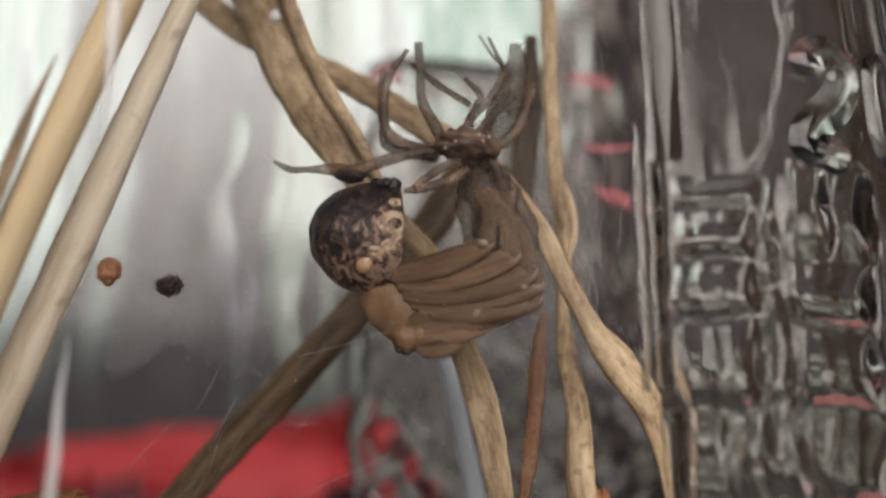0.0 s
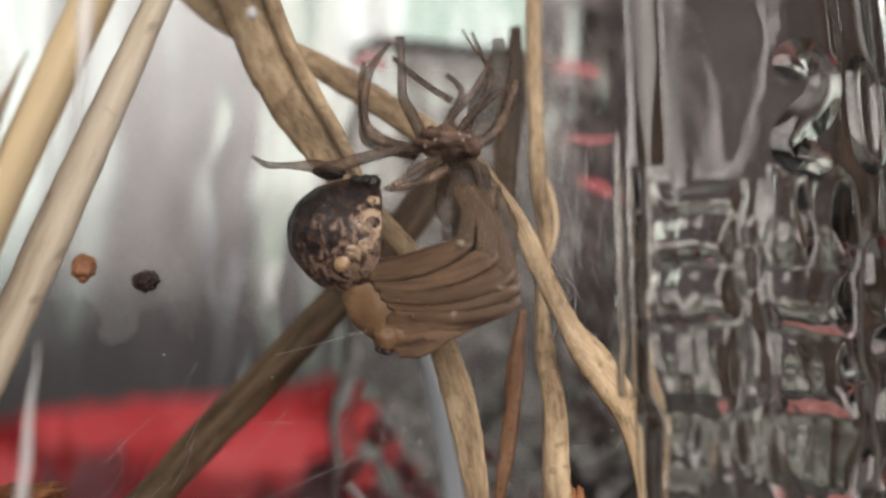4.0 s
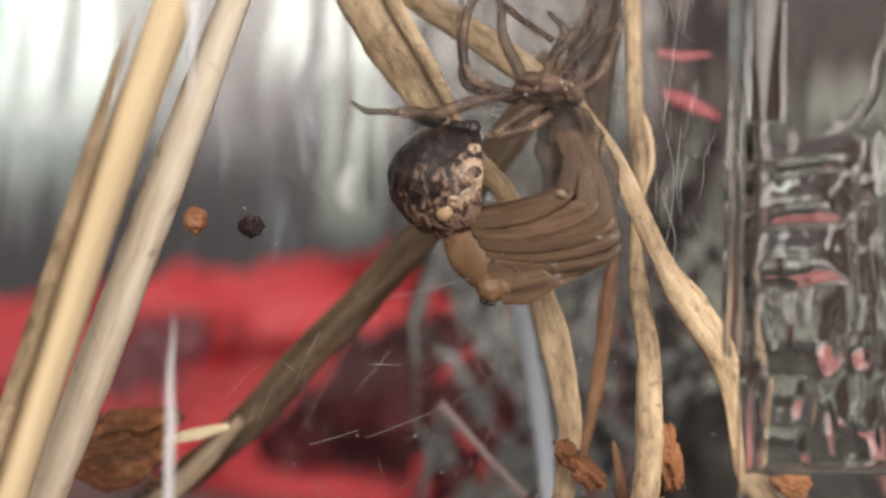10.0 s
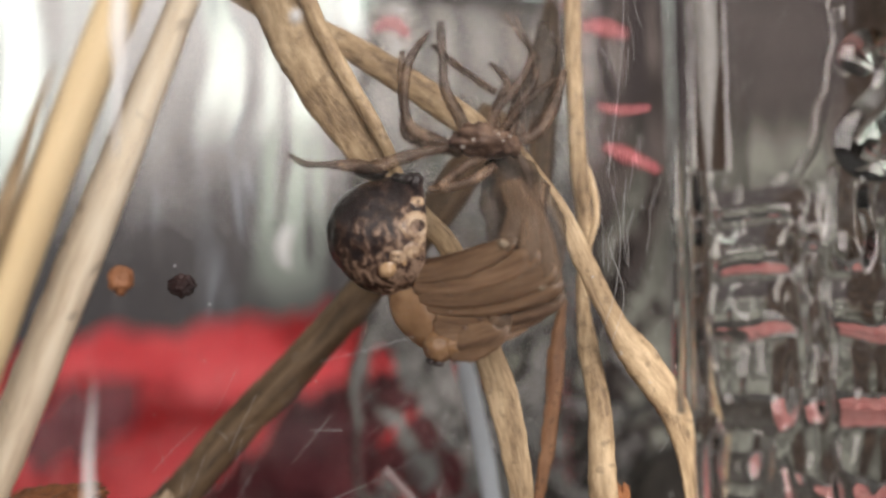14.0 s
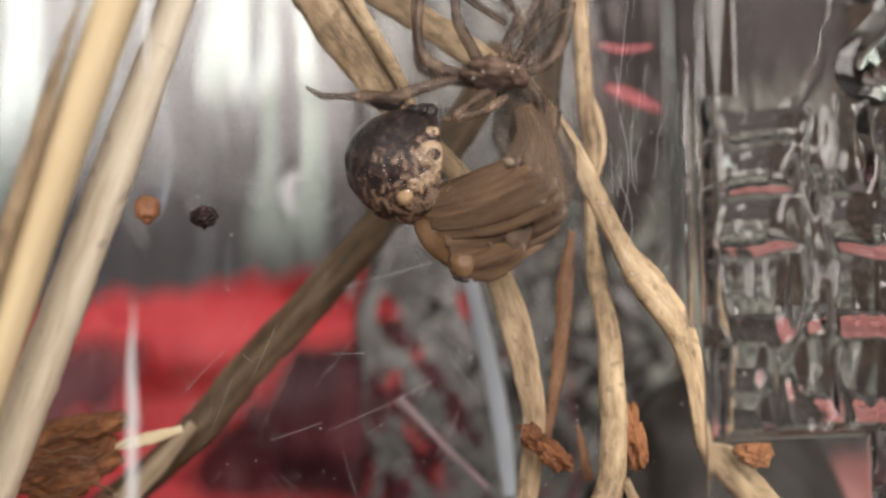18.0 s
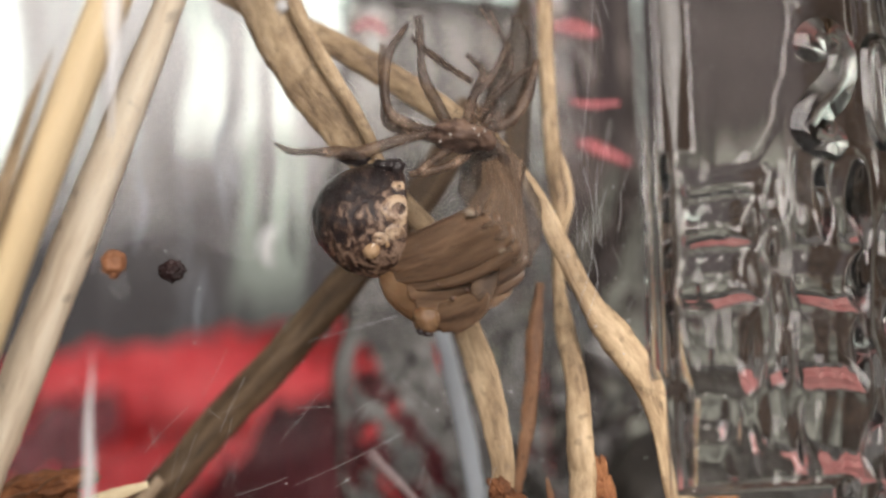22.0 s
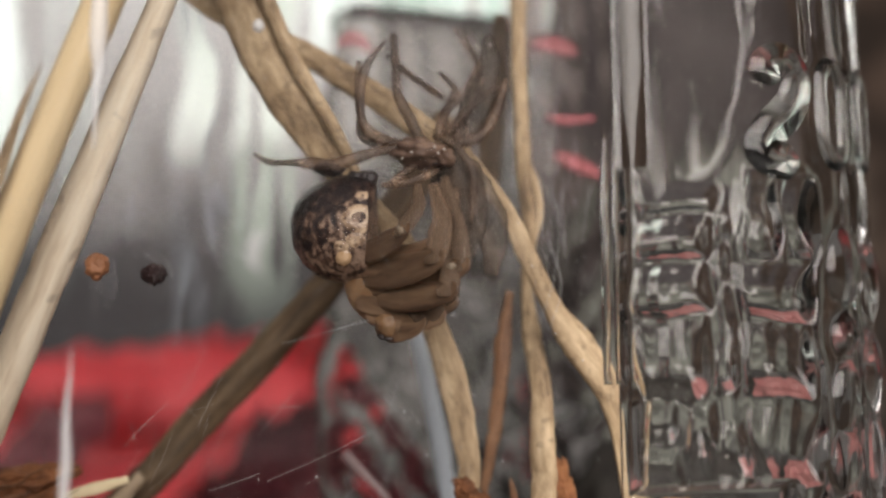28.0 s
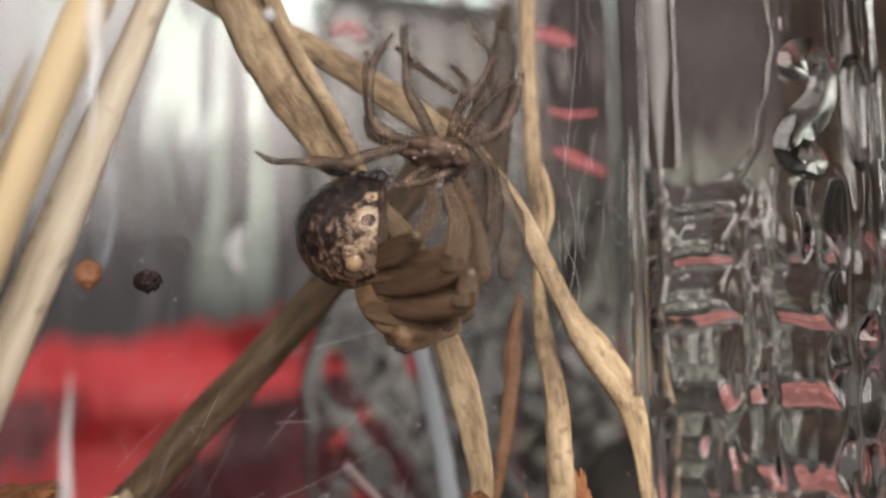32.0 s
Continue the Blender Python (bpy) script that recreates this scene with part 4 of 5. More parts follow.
straw("split tan end of a dark straw near the soil",
      [(-19.34, 3.00, -8.01), (-21.47, 2.40, -10.49), (-24.35, 2.00, -13.20), (-27.67, 1.50, -15.30), (-31.00, 1.00, -17.57)], [0.6, 1.1, 1.2, 1.2, 1.2], STRAW_TAN, flat=0.5, seed=18)
straw("thick pale yellow straw close to the glass",
      [(-9.60, -11.00, 26.50), (-11.95, -11.60, 20.00), (-14.10, -11.70, 15.00), (-16.05, -11.70, 10.00), (-18.02, -11.57, 5.00), (-19.98, -11.16, 0.00), (-21.94, -10.74, -5.00), (-24.00, -10.30, -10.50)],
      [1.5, 1.55, 1.6, 1.65, 1.65, 1.65, 1.65, 1.6], STRAW_PALE, flat=0.9, ridges=6, ridge=0.02, seed=7, rough=0.025)
straw("greyish spotted straw close to the glass",
      [(-8.76, -10.10, 25.00), (-10.94, -9.71, 20.00), (-13.12, -9.31, 15.00), (-15.30, -8.91, 10.00), (-17.48, -8.52, 5.00), (-19.66, -8.12, 0.00), (-21.84, -7.73, -5.00), (-24.30, -7.30, -10.60)],
      [0.9, 1.0, 1.15, 1.5, 1.75, 1.8, 1.85, 1.85], STRAW_GREY, flat=0.8, ridges=6, ridge=0.02, seed=8, rough=0.045)
straw("narrow brown straw tip close to the glass", [(-16.30, -13.30, 10.20), (-17.20, -13.15, 8.20), (-18.25, -12.90, 5.40), (-20.10, -12.50, 0.60), (-22.10, -12.10, -4.50), (-23.60, -11.80, -8.40)], [0.06, 0.35, 0.6, 0.7, 0.8, 0.8], STRAW, flat=0.6, seed=14)
straw("dark flat straw blade standing behind the shed skin", [(1.03, 4.50, 18.77), (0.80, 4.50, 14.77), (0.47, 4.50, 11.18), (0.38, 4.50, 7.64)], [0.7, 1.4, 1.4, 0.8], STRAW_DARK, flat=0.25, seed=15)
straw("withered reddish brown leaf hanging upright",
      [(1.43, 3.00, 2.20), (1.06, 3.00, -0.77), (0.74, 3.00, -4.27), (0.24, 3.00, -6.85), (-0.10, 3.00, -9.12)], [0.35, 0.8, 0.75, 0.6, 0.3], LEAF, name="leaf", flat=0.3, seed=9, rough=0.3)
straw("thin dry brown leaf tip rising from the soil", [(1.98, 1.00, -10.36), (1.63, 1.00, -8.40), (1.46, 1.00, -7.56)], [0.5, 0.35, 0.1], LEAF, name="leaf", flat=0.3, seed=10)
straw("curled brown leaf scrap on the soil", [(4.38, 2.00, -13.09), (5.80, 2.00, -13.58), (6.87, 2.00, -12.64), (7.22, 2.00, -11.46)], [0.5, 1.2, 0.8, 0.3], LEAF, name="leaf", flat=0.3, seed=11)
straw("thin pale stalk scrap leaning on the soil", [(3.72, 1.50, -10.38), (4.56, 1.50, -11.91), (6.24, 1.50, -12.52)], [0.5, 0.5, 0.3], STRAW, seed=12)
straw("cream-coloured seed husk lying on a straw", [(-22.40, -1.00, -8.72), (-20.11, -1.00, -8.18), (-18.16, -1.00, -7.62)], [0.15, 0.66, 0.34], grainy("husk", (0.5, 0.4, 0.24), (0.68, 0.58, 0.38), (0.8, 0.72, 0.52), 900, 200), name="husk", flat=0.4, seed=13)
straw("thin mauve-grey twig lying at the back of the jar", [(-8.45, 6.00, -7.00), (-6.70, 6.00, -8.72), (-4.90, 6.00, -10.57), (-3.40, 6.00, -12.00)], [0.62, 0.42, 0.40, 0.45], grainy("mauve_bark", (0.10, 0.07, 0.07), (0.20, 0.145, 0.145), (0.30, 0.24, 0.235), 1500, 400, (1, 0.2, 1), along=True), name="twig", seed=19)
# Pale bluish upright strip behind the stalks, narrower at both ends.
straw("pale bluish strip standing behind the stalks", [(-4.72, 9.00, 0.54), (-3.91, 9.00, -3.04), (-3.04, 9.00, -7.08), (-2.54, 9.00, -10.77), (-2.33, 9.00, -13.11)], [0.9, 1.0, 1.1, 1.0, 0.8], grainy("pale_blue", (0.34, 0.38, 0.42), (0.42, 0.47, 0.52), (0.5, 0.55, 0.6), 300, 80, rough=0.35, bump=0.05), name="strip", flat=0.3, seed=16, ridge=0.0)

tagged(mesh_ob("droplet", blob((-8.25, -11.30, 12.17), (0.24, 0.18, 0.28), (0, 0, 0), 0.15, 1, 3, 3), grainy("milky_drop", (0.7, 0.7, 0.7), (0.8, 0.8, 0.8), (0.86, 0.86, 0.86), 900, 200, rough=0.2, spec=0.6, alpha=0.7)),
       "tiny milky white droplet stuck on the inside of the glass", "droplet")
# Pink strips added in place of red cloth reflected by the back glass.
REDSTRIP = grainy("painted_red_reflection", (0.45, 0.05, 0.07), (0.58, 0.12, 0.14), (0.66, 0.22, 0.24), 700, 150, rough=0.4, alpha=0.36)
for pts, w in (([(2.68, 16.00, 21.23), (4.34, 16.00, 21.05), (5.97, 16.00, 20.38)], (0.5, 1.1, 0.6)), ([(4.28, 16.00, 12.90), (5.80, 16.00, 12.20), (7.94, 16.00, 11.08)], (0.4, 0.95, 0.4)),
               ([(3.70, 12.00, 14.63), (5.06, 12.00, 14.26), (6.93, 12.00, 14.33)], (0.3, 0.5, 0.25)), ([(-9.96, 9.00, 19.05), (-8.78, 9.00, 19.43), (-7.76, 9.00, 18.55)], (0.5, 1.0, 0.5))):
    tagged(mesh_ob("reflection_strip", stem(pts, w, 0.3, 3, 0.1, 0.2), REDSTRIP), "small pinkish red strip painted in for a reflection in the glass", "film scrap", "scraps of red film")

# ---------------------------------------------------------------- shed skin
skin = thing("shed_skin", (-1.55, -4.00, 8.95), "empty brown shed skin of a spider hanging on straws", "shed skin")
CARAPACE = [part("carapace", blob((-1.63, -4.00, 8.96), (1.35, 1.0, 0.7), (0, 8, 0), 0.35, 1.3, 4, 2), CUTICLE, skin)]
CARAPACE.append(part("mouthparts", blob((-0.39, -4.30, 8.66), (0.5, 0.5, 0.4), (0, 20, 0), 0.4, 1.3, 3, 5), CUTICLE, skin))
EYE = grainy("pale_eye_skin", (0.5, 0.46, 0.42), (0.6, 0.56, 0.5), (0.7, 0.65, 0.6), 2000, 900, rough=0.2)
for p in ((-0.81, -5.00, 9.02), (-0.35, -5.00, 8.91), (-1.90, -5.00, 8.81), (-2.36, -5.00, 8.52), (-0.62, -5.10, 8.70)):
    CARAPACE.append(part("eye", blob(p, (0.06, 0.06, 0.06), rough=0.1, sub=2), EYE, skin, "tiny pale eye lens"))


def skin_leg(pts, widths, seed):
    part("leg", stem(pts, [w * 0.9 * (0.86 if k % 2 else 1.06) for k, w in enumerate(widths)], 0.8, 3, 0.02, 0.07, 8, 14, seed), HUSKSKIN, skin)


skin_leg([(-2.48, -4.00, 8.81), (-3.90, -4.30, 8.60), (-5.30, -4.60, 8.21), (-6.71, -4.80, 7.75), (-7.61, -4.80, 7.86), (-8.90, -4.80, 7.93), (-9.82, -4.80, 7.99), (-10.59, -4.80, 8.42)], [0.55, 0.6, 0.62, 0.8, 0.65, 0.42, 0.36, 0.22], 21)
skin_leg([(-2.87, -4.00, 8.55), (-4.18, -4.00, 9.06), (-5.22, -4.00, 9.59), (-5.54, -4.00, 10.83), (-5.37, -4.00, 12.61), (-4.42, -4.00, 14.07)], [0.6, 0.75, 0.6, 0.55, 0.5, 0.25], 22)
skin_leg([(-3.05, -3.60, 8.52), (-4.38, -3.60, 8.90), (-5.46, -3.60, 9.38), (-5.75, -3.50, 10.29)], [0.5, 0.6, 0.5, 0.4], 32)
skin_leg([(-2.65, -3.50, 9.20), (-3.17, -3.50, 10.31), (-3.78, -3.50, 11.58), (-3.90, -3.50, 13.25), (-4.00, -3.50, 14.60)], [0.6, 0.75, 0.55, 0.55, 0.45], 23)
skin_leg([(-1.51, -3.00, 11.40), (-2.67, -3.00, 12.23), (-3.48, -3.00, 12.89), (-4.44, -3.00, 13.74)], [0.35, 0.45, 0.4, 0.25], 24)
skin_leg([(-1.24, -3.40, 9.38), (-0.63, -3.50, 10.30), (0.40, -3.50, 11.23), (1.21, -3.50, 11.80)], [0.5, 0.5, 0.4, 0.22], 25)
skin_leg([(-1.43, -3.00, 9.69), (-1.51, -3.00, 10.71), (-1.01, -3.00, 11.84), (-1.78, -3.00, 12.79)], [0.5, 0.5, 0.4, 0.3], 26)
skin_leg([(-1.82, -4.00, 8.36), (-2.97, -4.20, 7.67), (-3.98, -4.40, 6.84)], [0.5, 0.55, 0.35], 27)
skin_leg([(-1.45, -3.80, 7.85), (-2.48, -4.00, 7.24), (-3.63, -4.20, 6.88), (-4.43, -4.20, 6.84)], [0.5, 0.55, 0.45, 0.3], 28)
skin_leg([(-0.97, -3.40, 8.94), (0.21, -3.20, 9.37), (1.01, -3.00, 10.53), (1.56, -2.60, 12.41)], [0.6, 0.75, 0.6, 0.4], 29)
skin_leg([(-0.95, -3.20, 9.07), (-0.53, -3.00, 10.60), (0.30, -2.80, 12.42), (-0.61, -2.60, 15.09)], [0.5, 0.5, 0.35, 0.2], 30)

skin_leg([(-5.68, -3.80, 13.24), (-5.72, -3.90, 11.83), (-5.38, -4.00, 10.01), (-4.32, -4.00, 9.23), (-2.73, -4.00, 8.68)], [0.3, 0.45, 0.5, 0.5, 0.4], 41)
skin_leg([(-1.76, -3.60, 9.22), (-1.46, -3.20, 10.59), (-0.51, -3.00, 11.71), (0.24, -2.80, 13.27)], [0.6, 0.6, 0.45, 0.3], 42)
skin_leg([(-1.11, -2.50, 15.30), (-0.41, -2.50, 14.11), (0.49, -2.40, 13.05)], [0.12, 0.2, 0.14], 43)
skin_leg([(-4.29, -3.60, 13.57), (-2.88, -3.50, 12.36), (-1.64, -3.40, 11.45)], [0.14, 0.22, 0.2], 44)
skin_leg([(-1.36, -4.00, 9.11), (-0.65, -4.00, 8.46), (-0.03, -3.80, 7.29), (-0.17, -3.60, 4.97)], [0.5, 0.55, 0.5, 0.25], 45)
SHEATH = grainy("leg_sheath_skin", (0.03, 0.02, 0.014), (0.08, 0.055, 0.038), (0.17, 0.115, 0.08), 1500, 500, rough=0.45, alpha=0.5, thresh=(0.38, 0.62))
for pts, w, seed in (([(-1.49, -3.20, 8.68), (-0.73, -3.00, 7.21), (-0.39, -2.80, 5.08), (-0.69, -2.80, 2.97)], (1.0, 2.2, 1.8, 0.6), 51),
                     ([(-1.85, -2.80, 8.38), (-1.62, -2.60, 6.77), (-1.39, -2.60, 4.87), (-1.62, -2.60, 3.54)], (0.5, 1.2, 1.2, 0.5), 52),
                     ([(-0.60, -2.40, 8.40), (0.30, -2.30, 6.60), (0.80, -2.30, 4.60), (0.70, -2.30, 2.60)], (0.6, 1.5, 1.7, 0.6), 54),
                     ([(-1.20, -2.20, 8.20), (-0.95, -2.20, 6.20), (-0.80, -2.20, 4.40), (-1.10, -2.20, 2.80)], (0.5, 1.3, 1.4, 0.5), 55),
                     ([(-0.85, -2.60, 9.21), (-0.01, -2.40, 11.17), (0.57, -2.20, 13.17), (0.60, -2.00, 14.96)], (0.8, 1.6, 1.3, 0.5), 53)):
    part("leg_sheath", stem(pts, w, 0.25, 3, 0.08, 0.2, 8, 14, seed), SHEATH, skin, "thin smoky brown leg skin")
part("leg_knee", blob((-6.95, -4.50, 7.62), (0.75, 0.4, 0.34), (0, 8, 0), 0.25, 1.3, 4, 61), BLACK, skin, "dark shrivelled knee of an empty leg")
hairs = bmesh.new()
rnd = random.Random(33)
mid = Vector((-1.55, -4.00, 8.95))
for i in range(46):
    p = mid + Vector((rnd.uniform(-1.6, 1.6), rnd.uniform(-0.9, -0.3), rnd.uniform(-0.6, 0.7)))
    d = Vector((rnd.uniform(-0.5, 0.5), rnd.uniform(-0.3, 0), rnd.uniform(-0.3, 0.6)))
    stem([p, p + d * 0.5, p + d], [0.035, 0.025, 0.01], 1, 3, 0, 0, 3, 5, i, hairs)
part("hairs", hairs, CUTICLE, skin, "sparse fine dark hairs")["kind"] = "stuff"

# ---------------------------------------------------------------- spider
spider = thing("spider", (-5.32, -3.00, 3.61), "mottled brown spider hanging while it pulls out of its old skin", "spider")


def bean(d):
    """Upright, straight on one side and leaning over towards the top."""
    up = max(d.z, 0)
    x = d.x * (1 + 0.25 * up) + 0.16 * up ** 1.5
    if x > 0.30:
        x = 0.30 + (x - 0.30) * 0.12
    return Vector((x, d.y * (1 - 0.15 * up), d.z))


AB_SIZE = (3.07, 2.1, 2.72)
ab_mid = Vector((-6.06, -3.00, 4.95))
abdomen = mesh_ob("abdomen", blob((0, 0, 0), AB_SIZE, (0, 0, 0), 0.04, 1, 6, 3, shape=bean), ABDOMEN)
abdomen.parent, abdomen.location = spider, ab_mid * MM - spider.location


def on_abdomen(d, lift):
    d = d.normalized()
    f = 1 + 0.04 * noise.noise(d * 1.6 + Vector((3, 6.9, 0))) + lift
    q = bean(d)
    return Vector([q[k] * AB_SIZE[k] * f for k in range(3)]) * MM


def ring_mark(toward, inner, outer, tall, seed, n=28, m=5):
    """A raised patch with a hole, moulded on to the abdomen; inner 0 leaves no hole."""
    bm = bmesh.new()
    d = Vector(toward).normalized()
    e1 = Vector((0, 0, 1)).cross(d).normalized()
    e2 = d.cross(e1)
    rings = []
    for j in range(m + 1):
        f = j / m
        row = []
        for i in range(n):
            a = 2 * math.pi * i / n
            ragged = 1 + 0.22 * noise.noise(Vector((math.cos(a) * 1.7 + seed, math.sin(a) * 1.7, seed)))
            r = (inner + (outer - inner) * f) * (ragged if j == m else 1)
            row.append(bm.verts.new(on_abdomen(d + e1 * r * math.cos(a) + e2 * r * tall * math.sin(a), 0.004 + 0.022 * math.sin(math.pi * (0.1 + 0.85 * f)))))
        rings.append(row)
    for a, b in zip(rings, rings[1:]):
        for i in range(n):
            bm.faces.new((a[i], a[(i + 1) % n], b[(i + 1) % n], b[i]))
    bmesh.ops.recalc_face_normals(bm, faces=bm.faces[:])
    return bm


PALE = grainy("pale_mark", (0.05, 0.028, 0.02), (0.26, 0.17, 0.11), (0.50, 0.37, 0.25), 2600, 1300, rough=0.3, thresh=(0.38, 0.56))
for toward, inner, outer, tall, seed in (((0.17, -0.98, 0.08), 0.11, 0.28, 0.95, 2.0), ((0.12, -0.94, -0.30), 0.02, 0.15, 0.8, 5.0), ((-0.10, -0.92, -0.42), 0.02, 0.12, 0.9, 8.0),
                                         ((0.15, -0.85, 0.50), 0.02, 0.10, 1.2, 9.0)):
    mark = mesh_ob("pale_mark", ring_mark(toward, inner, outer, tall, seed), PALE)
    mark.parent = abdomen
    mark["label"] = "mottled pale cream mark on the abdomen"
part("pedicel", blob((-5.50, -3.50, 7.35), (0.75, 0.6, 0.34), (0, -10, 0), 0.25, 1.3, 4, 6), BLACK, spider, "dark knobbly stalk of the abdomen")
part("pedicel_knob", blob((-5.05, -3.60, 7.25), (0.30, 0.4, 0.40), (0, 10, 0), 0.25, 1.3, 3, 16), BLACK, spider)
part("pedicel_knob", blob((-5.95, -3.60, 7.42), (0.34, 0.4, 0.26), (0, -30, 0), 0.25, 1.3, 3, 26), BLACK, spider)
PALE_SKIN = grainy("pale_cuticle", (0.30, 0.18, 0.095), (0.44, 0.29, 0.165), (0.56, 0.40, 0.25), 1500, 500, rough=0.16, spec=0.6, bump=0.1)
part("spinneret", blob((-6.10, -4.62, 3.42), (0.40, 0.3, 0.50), (0, 20, 0), 0.07, 1.2, 4, 7), PALE_SKIN, spider, "pale glossy bump")
part("spinneret", blob((-5.42, -4.55, 3.72), (0.22, 0.22, 0.32), (0, 0, 0), 0.07, 1.2, 3, 27), PALE_SKIN, spider, "pale glossy bump")
part("spinneret", blob((-5.00, -4.20, 3.80), (0.20, 0.22, 0.36), (0, 0, 0), 0.07, 1.2, 3, 37), PALE_SKIN, spider, "pale glossy bump")
thorax = part("cephalothorax", blob((-4.75, -2.95, 1.55), (2.42, 0.9, 1.45), (0, 44, 0), 0.06, 1, 5, 8), FRESH, spider, "fresh tan brown skin")
part("chelicera", blob((-4.35, -3.60, 0.10), (0.70, 0.6, 0.66), (0, 30, 0), 0.12, 1.2, 4, 9), FRESH, thorax)
part("chelicera", blob((-3.75, -3.45, 0.20), (0.72, 0.6, 0.62), (0, 10, 0), 0.12, 1.2, 4, 19), FRESH, thorax)
part("fang", blob((-4.60, -4.10, -0.50), (0.2, 0.16, 0.13), (0, 25, 0), 0.3, 1.2, 2, 10), BLACK, thorax, "small dark fang tip")
part("fang", blob((-4.25, -4.10, -0.60), (0.26, 0.16, 0.12), (0, 10, 0), 0.3, 1.2, 2, 11), BLACK, thorax, "small dark fang tip")
# Dark spots in place of dents; the shade is in their colour.
for p, r in (((-3.05, -4.75, 0.95), 0.10), ((-3.70, -4.70, 1.60), 0.07), ((-2.40, -4.80, 1.30), 0.08)):
    part("shade_spot", blob(p, (r * 1.3, 0.08, r), (0, 10, 0), 0.5, 1.2, 2, 12 + p[0]), CUTICLE, thorax, "small dark spot painting the shade of a dent")

# ---- fresh legs in two stiff pieces each, sliding out of the old skin
# hip, knee and tip of each leg at the start, in the middle and at the end
LEGS_START = [
    [(-5.09, -3.90, 2.93), (-0.50, -5.00, 4.01), (-1.34, -3.70, 7.88)],
    [(-4.79, -3.90, 2.50), (0.54, -4.86, 3.45), (-1.01, -3.62, 7.89)],
    [(-4.49, -3.90, 2.08), (1.25, -4.72, 2.75), (-0.70, -3.54, 7.82)],
    [(-4.20, -3.90, 1.66), (1.54, -4.58, 2.15), (-0.40, -3.46, 7.69)],
    [(-3.90, -3.90, 1.24), (1.45, -4.44, 1.56), (-0.09, -3.38, 7.51)],
    [(-3.61, -3.90, 0.82), (0.55, -4.30, 1.22), (0.21, -3.30, 7.24)],
    [(-3.32, -3.90, 0.41), (-0.40, -4.16, 0.88), (0.44, -3.22, 6.98)],
    [(-3.03, -3.90, 0.00), (-1.40, -4.02, 0.55), (0.61, -3.14, 6.72)],
]
LEGS_MIDDLE = [
    [(-5.31, -3.90, 3.34), (-1.47, -5.40, 4.82), (-0.99, -3.70, 7.36)],
    [(-4.99, -3.90, 2.88), (-0.70, -5.66, 4.37), (-0.73, -3.62, 7.50)],
    [(-4.68, -3.90, 2.42), (-0.13, -5.92, 3.82), (-0.47, -3.54, 7.64)],
    [(-4.37, -3.90, 1.97), (0.19, -5.78, 3.22), (-0.21, -3.46, 7.79)],
    [(-4.06, -3.90, 1.52), (0.41, -4.44, 2.75), (0.05, -3.38, 7.80)],
    [(-3.75, -3.90, 1.07), (0.34, -4.30, 2.13), (0.31, -3.30, 7.72)],
    [(-3.45, -3.90, 0.63), (-0.23, -4.16, 1.57), (0.57, -3.22, 7.54)],
    [(-3.14, -3.90, 0.19), (-1.19, -5.02, 0.93), (0.74, -3.14, 7.28)],
]
LEGS_END = [
    [(-5.67, -3.90, 3.59), (-2.95, -7.10, 4.29), (-2.45, -3.70, 8.39)],
    [(-5.38, -3.90, 3.11), (-1.55, -6.60, 3.60), (-2.20, -3.62, 8.26)],
    [(-5.09, -3.90, 2.63), (-1.45, -7.02, 3.05), (-1.94, -3.54, 8.22)],
    [(-4.80, -3.90, 2.15), (-0.40, -6.10, 2.75), (-1.69, -3.46, 8.02)],
    [(-4.52, -3.90, 1.68), (-1.00, -6.34, 1.60), (-1.43, -3.38, 7.90)],
    [(-4.23, -3.90, 1.20), (-1.13, -4.50, 1.14), (-1.18, -3.30, 7.78)],
    [(-3.95, -3.90, 0.73), (-1.76, -4.50, 0.52), (-0.92, -3.22, 7.52)],
    [(-3.67, -3.90, 0.26), (-2.68, -4.50, 0.22), (-0.72, -3.14, 7.27)],
]


STAGES = ((0.0, 0.0), (6.0, 0.1), (13.0, 0.35), (16.5, 0.6), (19.0, 0.9), (24.0, 1.0), (25.0, 1.35), (26.0, 1.75), (29.0, 1.95), (32.0, 2.0))


def mixed(a, b, c, f):
    a, b, c = Vector(a), Vector(b), Vector(c)
    return a.lerp(b, f) if f <= 1 else b.lerp(c, f - 1)


